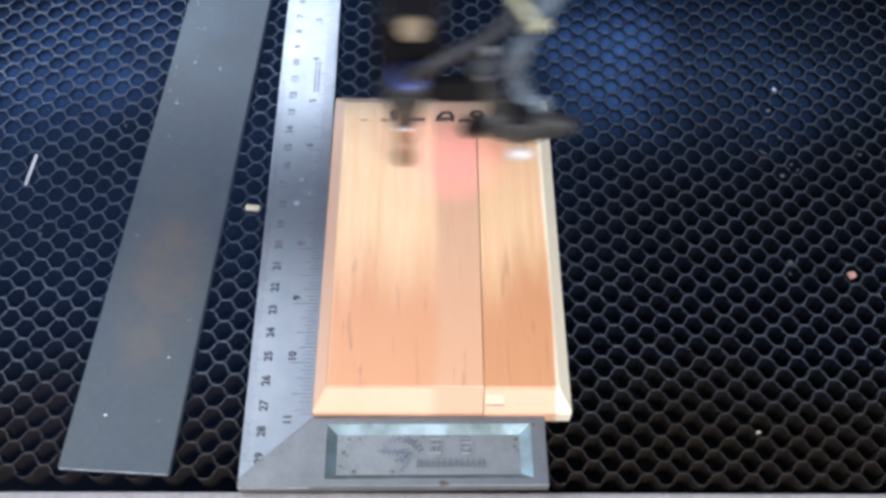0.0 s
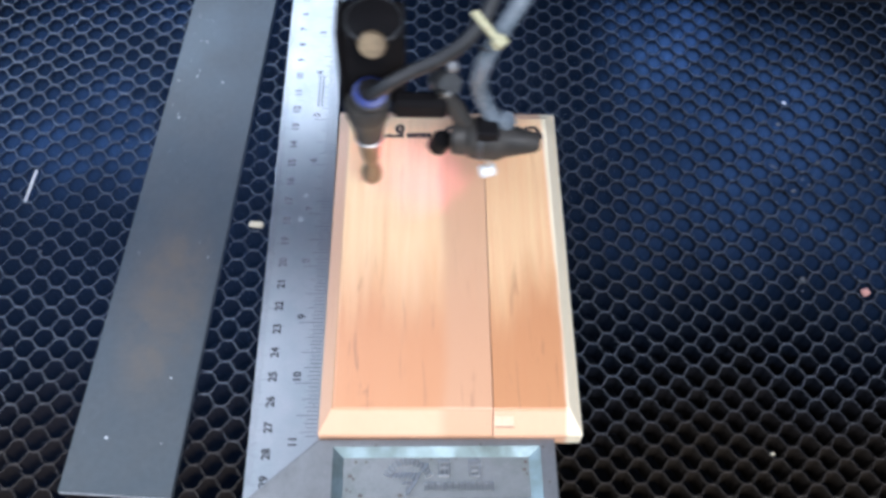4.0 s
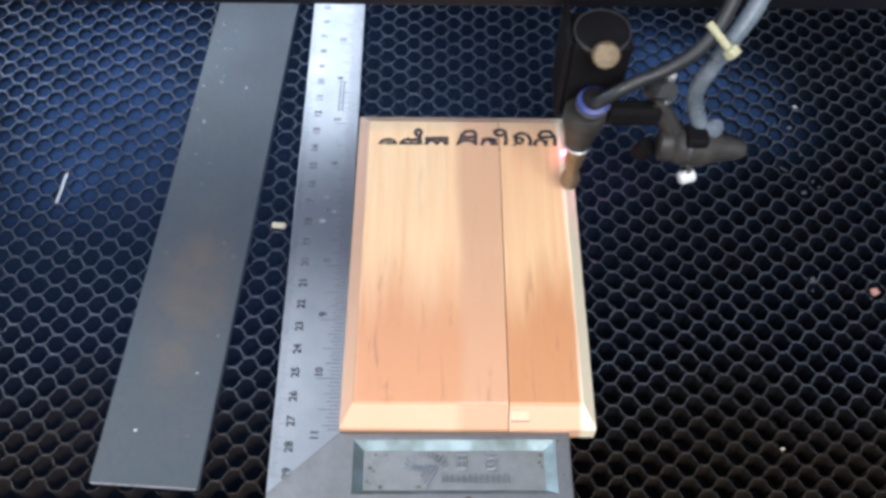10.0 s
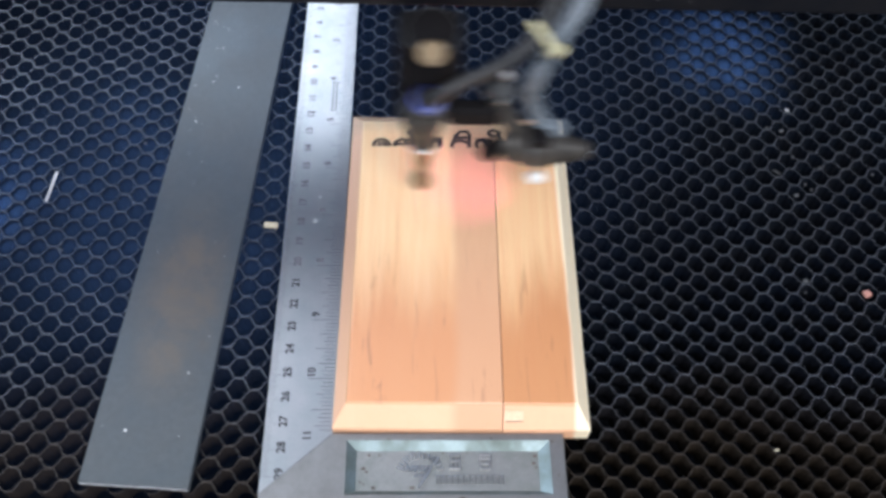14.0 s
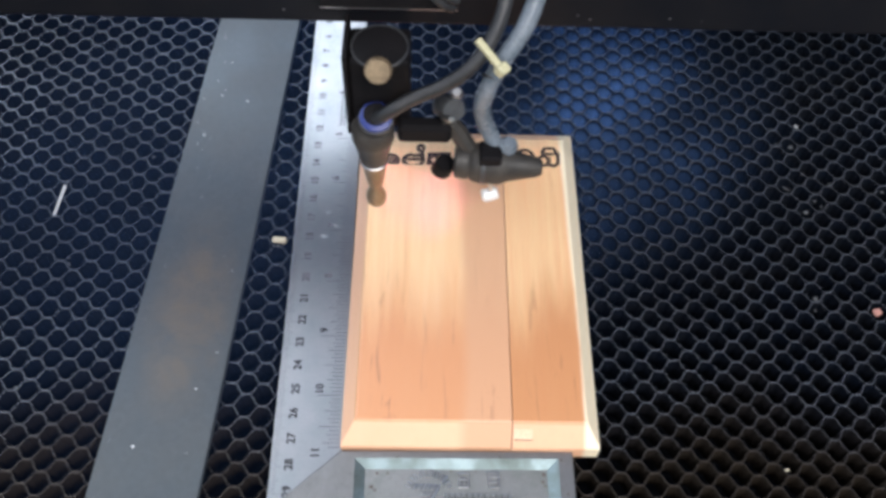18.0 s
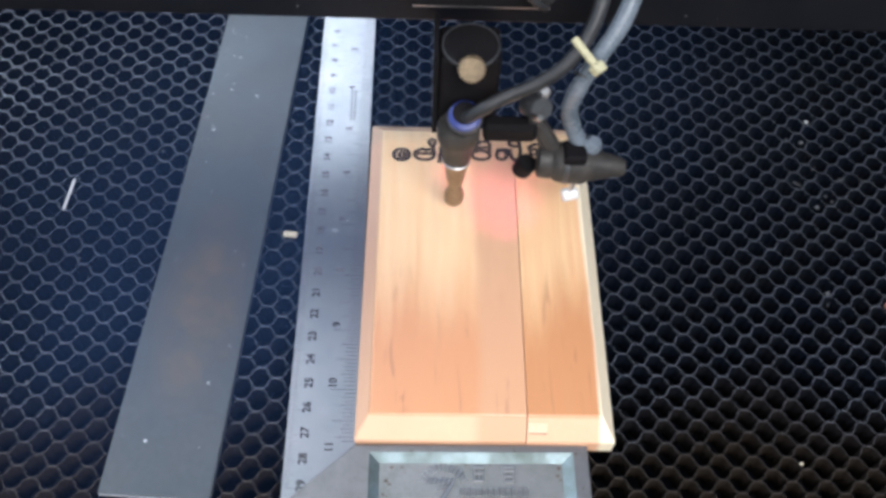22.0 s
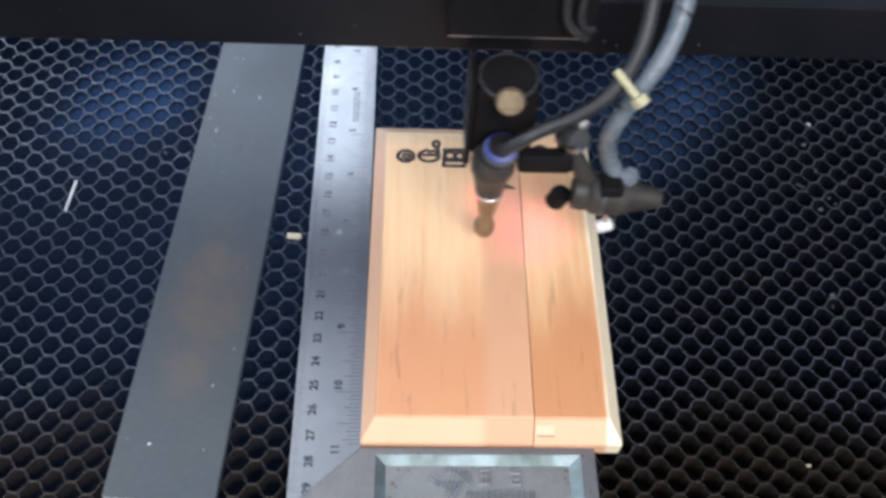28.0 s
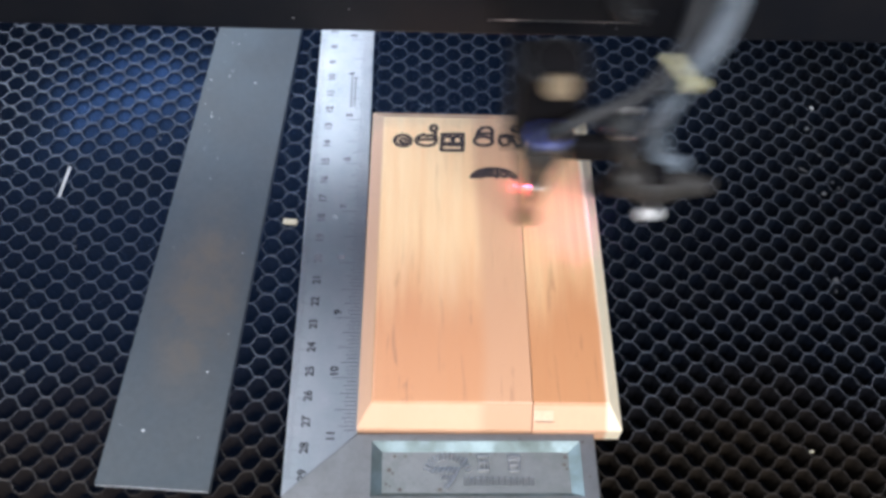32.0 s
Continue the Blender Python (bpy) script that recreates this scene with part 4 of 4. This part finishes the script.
def smoke_puff(sx, sy, sz, material, rows):
    """One thin cloud; rows: seconds and its place, from behind the beam and back to it."""
    bm = bmesh.new()
    n, rings = 32, []
    for k in range(9):
        r = k / 8
        lift = 1 - r * r
        rings.append([bm.verts.new((r * math.cos(2 * math.pi * i / n), r * math.sin(2 * math.pi * i / n), lift)) for i in range(n)] if k else [bm.verts.new((0, 0, 1))])
    for i in range(n):
        bm.faces.new((rings[0][0], rings[1][i], rings[1][(i + 1) % n]))
    for p, q in zip(rings[1:], rings[2:]):
        for i in range(n):
            bm.faces.new((p[i], q[i], q[(i + 1) % n], p[(i + 1) % n]))
    ob = tagged(part("smoke_puff", bm, material), "thin bluish smoke drawn down into the honeycomb", "smoke", "smoke over the bed")
    smooth(ob, 180)
    ob.scale = (sx, sy, sz)
    PUFFS.append((ob, rows))


def visit(t0, t1, x, y, z, drift):
    """Comes in from the back, lingers while drifting, and is drawn off to the back again."""
    rows = [(t0 - 0.7, x - drift[0], 0.50, z), (t0, x - drift[0], y - drift[1], z), ((t0 + t1) / 2, x, y, z), (t1, x + drift[0], y + drift[1], z), (t1 + 0.8, x + drift[0], 0.50, z)]
    rows = [r for r in rows if 0 < r[0] < 32]
    first = (0.0, x - drift[0], y - drift[1], z) if t0 <= 0 else (0.0, x - drift[0], 0.50, z)
    last = (32.0, x + drift[0], y + drift[1], z) if t1 >= 32 else (32.0, x + drift[0], 0.50, z)
    return [first, *rows, last]


def cloud(t0, t1, x, y, size, drift=(0.015, 0.012), material=M_SMOKE, z=-0.0040, count=2):
    """Two overlapping puffs of uneven shape, sucked down into the cells."""
    rng = random.Random(int(t0 * 10 + x * 1000))
    for k in range(count):
        turn = rng.uniform(0, 180)
        rows = visit(t0 + 0.15 * k, t1 + 0.2 * k, x + size * rng.uniform(-0.5, 0.5), y + size * rng.uniform(-0.4, 0.4), z + 0.0008 * k, drift)
        smoke_puff(size * rng.uniform(1.0, 1.4), size * rng.uniform(0.7, 1.0), 0.0012, material, [(*r, turn) for r in rows])


# a veil that hangs over the bed while the letters burn
cloud(-1, 10.8, -0.110, 0.150, 0.150, (0.01, 0.01), M_VEIL, count=1)
cloud(11.0, 15.8, -0.110, 0.150, 0.130, (0.01, 0.01), M_VEIL, count=1)
cloud(19.5, 20.7, -0.095, 0.150, 0.150, (0.0, 0.0), M_SMOKE, count=1)
cloud(-1, 8.6, 0.200, 0.185, 0.130, (0.02, 0.0), M_VEIL, count=1)
cloud(16.4, 20.6, 0.190, 0.215, 0.100, (0.01, 0.0), M_VEIL, count=1)
# broad faint haze sheets, added to lift the bed's dark tones and blue them
cloud(-1, 40, 0.100, 0.150, 0.260, (0.0, 0.0), M_THIN, 0.019, 1)
cloud(20.6, 25.0, -0.075, 0.160, 0.170, (0.0, 0.0), M_THIN, 0.019, 1)
# thicker gusts
cloud(-1, 3.9, 0.165, 0.215, 0.065)
cloud(-1, 3.8, -0.085, 0.215, 0.085, (0.01, -0.015))
cloud(5.3, 6.4, 0.185, 0.220, 0.070)
cloud(5.4, 6.6, -0.060, 0.200, 0.080)
cloud(7.6, 10.4, -0.110, 0.190, 0.095, (-0.01, 0.015))
cloud(8.3, 10.2, 0.165, 0.190, 0.065, (0.012, 0.0))
cloud(11.4, 13.8, 0.185, 0.205, 0.055)
cloud(12.3, 14.4, -0.130, 0.120, 0.070, (0.01, 0.02))
cloud(15.9, 16.6, 0.160, 0.200, 0.065)
cloud(15.9, 16.6, -0.085, 0.210, 0.070, (0.0, 0.0))
cloud(17.5, 18.6, 0.165, 0.215, 0.062, (0.01, 0.0))
cloud(19.4, 20.8, -0.100, 0.150, 0.120, (0.0, 0.0))
cloud(18.2, 19.2, -0.075, 0.235, 0.060, (0.0, 0.0))
cloud(19.7, 20.5, -0.105, 0.195, 0.100, (0.0, 0.0))
cloud(18.0, 20.2, 0.150, 0.240, 0.075, (0.015, 0.0), M_VEIL)
cloud(2.3, 3.9, 0.200, 0.160, 0.110, (0.0, 0.0), M_VEIL)
cloud(24.8, 28.2, -0.085, 0.215, 0.060, (0.0, -0.008), M_VEIL)
cloud(26.0, 28.0, 0.165, 0.215, 0.055, (0.01, 0.005), M_VEIL)
cloud(30.2, 31.4, -0.070, 0.220, 0.065, (0.0, 0.0), M_VEIL)
cloud(31.5, 40, -0.110, 0.200, 0.065, (0.0, 0.0))


def motions():
    # time, place across the bed, place along it
    swing = [
        (0, 0.0608), (0.1, 0.0989), (0.2, 0.1177), (0.3, 0.0935), (0.4, 0.0767), (0.5, 0.0375), (0.6, 0.0335), (0.7, 0.0696), (0.8, 0.0905),
        (0.9, 0.1196), (1, 0.1032), (1.1, 0.0666), (1.2, 0.0465), (1.3, 0.0408), (1.4, 0.0601), (1.5, 0.1006), (1.6, 0.1179), (1.7, 0.0918),
        (1.8, 0.0730), (1.9, 0.0357), (2, 0.0362), (2.1, 0.0731), (2.2, 0.0928), (2.3, 0.1193), (2.4, 0.1099), (2.5, 0.0619), (2.6, 0.0422),
        (2.7, 0.0443), (2.8, 0.0644), (2.9, 0.0918), (3, 0.1183), (3.1, 0.0897), (3.2, 0.0703), (3.3, 0.0336), (3.4, 0.0416), (3.5, 0.0751),
        (3.6, 0.0862), (3.7, 0.1046), (3.8, 0.0905), (3.9, 0.0668), (4, 0.0444), (4.1, 0.0409), (4.2, 0.0619), (4.3, 0.0863), (4.4, 0.1047),
        (4.5, 0.0907), (4.6, 0.0670), (4.7, 0.0445), (4.8, 0.0411), (4.9, 0.0621), (5, 0.0865), (5.1, 0.1049), (5.2, 0.0909), (5.3, 0.0671),
        (5.4, 0.0447), (5.5, 0.0472), (5.6, 0.0572), (5.7, 0.1057), (5.8, 0.1209), (5.9, 0.0896), (6, 0.0703), (6.1, 0.0411), (6.2, 0.0379),
        (6.3, 0.0762), (6.4, 0.0857), (6.5, 0.1184), (6.6, 0.1008), (6.7, 0.0614), (6.8, 0.0419), (6.9, 0.0474), (7, 0.0658), (7.1, 0.1035),
        (7.2, 0.1187), (7.3, 0.0897), (7.4, 0.0710), (7.5, 0.0331), (7.6, 0.0359), (7.7, 0.0736), (7.8, 0.0948), (7.9, 0.1191), (8, 0.1004),
        (8.1, 0.0733), (8.2, 0.0434), (8.3, 0.0447), (8.4, 0.0633), (8.5, 0.1031), (8.6, 0.1195), (8.7, 0.0932), (8.8, 0.0740), (8.9, 0.0354),
        (9, 0.0341), (9.1, 0.0715), (9.2, 0.0917), (9.3, 0.1191), (9.4, 0.1043), (9.5, 0.0645), (9.6, 0.0445), (9.7, 0.0417), (9.8, 0.0527),
        (9.9, 0.1008), (10, 0.1192), (10.1, 0.0932), (10.2, 0.0746), (10.3, 0.0354), (10.4, 0.0327), (10.5, 0.0623), (10.6, 0.0913), (10.7, 0.1205),
        (10.8, 0.1037), (10.9, 0.0671), (11, 0.0477), (11.1, 0.0414), (11.2, 0.0617), (11.3, 0.0910), (11.4, 0.1181), (11.5, 0.0963), (11.6, 0.0770),
        (11.7, 0.0376), (11.8, 0.0310), (11.9, 0.0690), (12, 0.0899), (12.1, 0.1187), (12.2, 0.1058), (12.3, 0.0671), (12.4, 0.0472), (12.5, 0.0408),
        (12.6, 0.0597), (12.7, 0.0982), (12.8, 0.1182), (12.9, 0.0970), (13, 0.0775), (13.1, 0.0385), (13.2, 0.0325), (13.3, 0.0611), (13.4, 0.0880),
        (13.5, 0.1204), (13.6, 0.1048), (13.7, 0.0666), (13.8, 0.0466), (13.9, 0.0314), (14, 0.0601), (14.1, 0.0891), (14.2, 0.1178), (14.3, 0.1045),
        (14.4, 0.0765), (14.5, 0.0474), (14.6, 0.0355), (14.7, 0.0531), (14.8, 0.0773), (14.9, 0.0990), (15, 0.0990), (15.1, 0.0773), (15.2, 0.0531),
        (15.3, 0.0356), (15.4, 0.0531), (15.5, 0.0773), (15.6, 0.0990), (15.7, 0.0990), (15.8, 0.0773), (15.9, 0.0531), (16, 0.0356), (16.1, 0.0531),
        (16.2, 0.0773), (16.3, 0.0990), (16.4, 0.0990), (16.5, 0.0704), (16.6, 0.0426), (16.7, 0.0447), (16.8, 0.0643), (16.9, 0.1042), (17, 0.1203),
        (17.1, 0.1077), (17.2, 0.0709), (17.3, 0.0427), (17.4, 0.0379), (17.5, 0.0777), (17.6, 0.0969), (17.7, 0.1180), (17.8, 0.0965),
        (17.9, 0.0666), (18, 0.0372), (18.1, 0.0418), (18.2, 0.0724), (18.3, 0.1118), (18.4, 0.1203), (18.5, 0.0830), (18.6, 0.0617), (18.7, 0.0318),
        (18.8, 0.0480), (18.9, 0.0883), (19, 0.1071), (19.1, 0.1077), (19.2, 0.0868), (19.3, 0.0468), (19.4, 0.0322), (19.5, 0.0624), (19.6, 0.0830),
        (19.7, 0.1137), (19.8, 0.1090), (19.9, 0.0692), (20, 0.0500), (20.1, 0.0425), (20.2, 0.0619), (20.3, 0.1011), (20.4, 0.1193), (20.5, 0.0896),
        (20.6, 0.0698), (20.7, 0.0601), (20.8, 0.0725), (20.9, 0.0521), (21, 0.0685), (21.1, 0.0683), (21.2, 0.0591), (21.3, 0.0599), (21.4, 0.0576),
        (21.5, 0.0724), (21.6, 0.0489), (21.7, 0.0713), (21.8, 0.0539), (21.9, 0.0627), (22, 0.0643), (22.1, 0.0526), (22.2, 0.0718), (22.3, 0.0493),
        (22.4, 0.0696), (22.5, 0.0572), (22.6, 0.0587), (22.7, 0.0716), (22.8, 0.0514), (22.9, 0.0714), (23, 0.0525), (23.1, 0.0568), (23.2, 0.0624),
        (23.3, 0.0429), (23.4, 0.0489), (23.5, 0.0713), (23.6, 0.0506), (23.7, 0.0587), (23.8, 0.0597), (23.9, 0.0583), (24, 0.0843), (24.1, 0.0868),
        (24.2, 0.0852), (24.3, 0.0719), (24.4, 0.0853), (24.5, 0.0702), (24.6, 0.0885), (24.7, 0.0697), (24.8, 0.0884), (24.9, 0.0699), (25, 0.0835),
        (25.1, 0.0880), (25.2, 0.0709), (25.3, 0.0881), (25.4, 0.0675), (25.5, 0.0873), (25.6, 0.0722), (25.7, 0.0564), (25.8, 0.0723),
        (25.9, 0.0723), (26, 0.0565), (26.1, 0.0724), (26.2, 0.0724), (26.3, 0.0567), (26.4, 0.0725), (26.5, 0.0726), (26.6, 0.0568), (26.7, 0.0727),
        (26.8, 0.0727), (26.9, 0.0569), (27, 0.0728), (27.1, 0.0728), (27.2, 0.0570), (27.3, 0.0729), (27.4, 0.0730), (27.5, 0.0645), (27.6, 0.0880),
        (27.7, 0.0897), (27.8, 0.0673), (27.9, 0.0856), (28, 0.0741), (28.1, 0.0718), (28.2, 0.0931), (28.3, 0.0681), (28.4, 0.0768), (28.5, 0.0919),
        (28.6, 0.0651), (28.7, 0.0817), (28.8, 0.0882), (28.9, 0.0641), (29, 0.0838), (29.1, 0.0846), (29.2, 0.0608), (29.3, 0.0857), (29.4, 0.0825),
        (29.5, 0.0632), (29.6, 0.0879), (29.7, 0.0808), (29.8, 0.0656), (29.9, 0.0912), (30, 0.0780), (30.1, 0.0662), (30.2, 0.0930), (30.3, 0.0746),
        (30.4, 0.0631), (30.5, 0.0879), (30.6, 0.0779), (30.7, 0.0667), (30.8, 0.0930), (30.9, 0.0778), (31, 0.0659), (31.1, 0.0927), (31.2, 0.0766),
        (31.3, 0.0657), (31.4, 0.0928), (31.5, 0.0872), (31.6, 0.0662), (31.7, 0.0924), (31.8, 0.0871), (31.9, 0.0634), (32, 0.0918),
    ]
    feed = [(0, 0.1290), (6, 0.1283), (13, 0.1267), (19, 0.1255), (20.5, 0.1250), (23.95, 0.1215), (24.3, 0.1110), (32, 0.1072)]
    times, along = [t for t, _ in feed], [y for _, y in feed]
    walk(head, [(t, pose(x, float(np.interp(t, times, along)), 0)) for t, x in swing])
    beats = sorted({k / 2 for k in range(65)} | {23.95, 24.3})
    walk(gantry, [(t, pose(0, float(np.interp(t, times, along)) + 0.0330, 0)) for t in beats])
    # each burnt row darkens the surface as the beam reaches it
    for ob, when in BURNT:
        rows = [(0.0, pose(0, 0, -0.0009)), (max(when, 0.05), pose(0, 0, -0.0009)), (max(when, 0.05) + 0.1, pose(0, 0, 0)), (32.0, pose(0, 0, 0))]
        walk(ob, [r for i, r in enumerate(rows) if i in (0, 3) or r[0] < 31.98])
    for ob, rows in PUFFS:
        walk(ob, [(t, pose(x, y, z, 0, 0, turn)) for t, x, y, z, turn in rows])


motions()
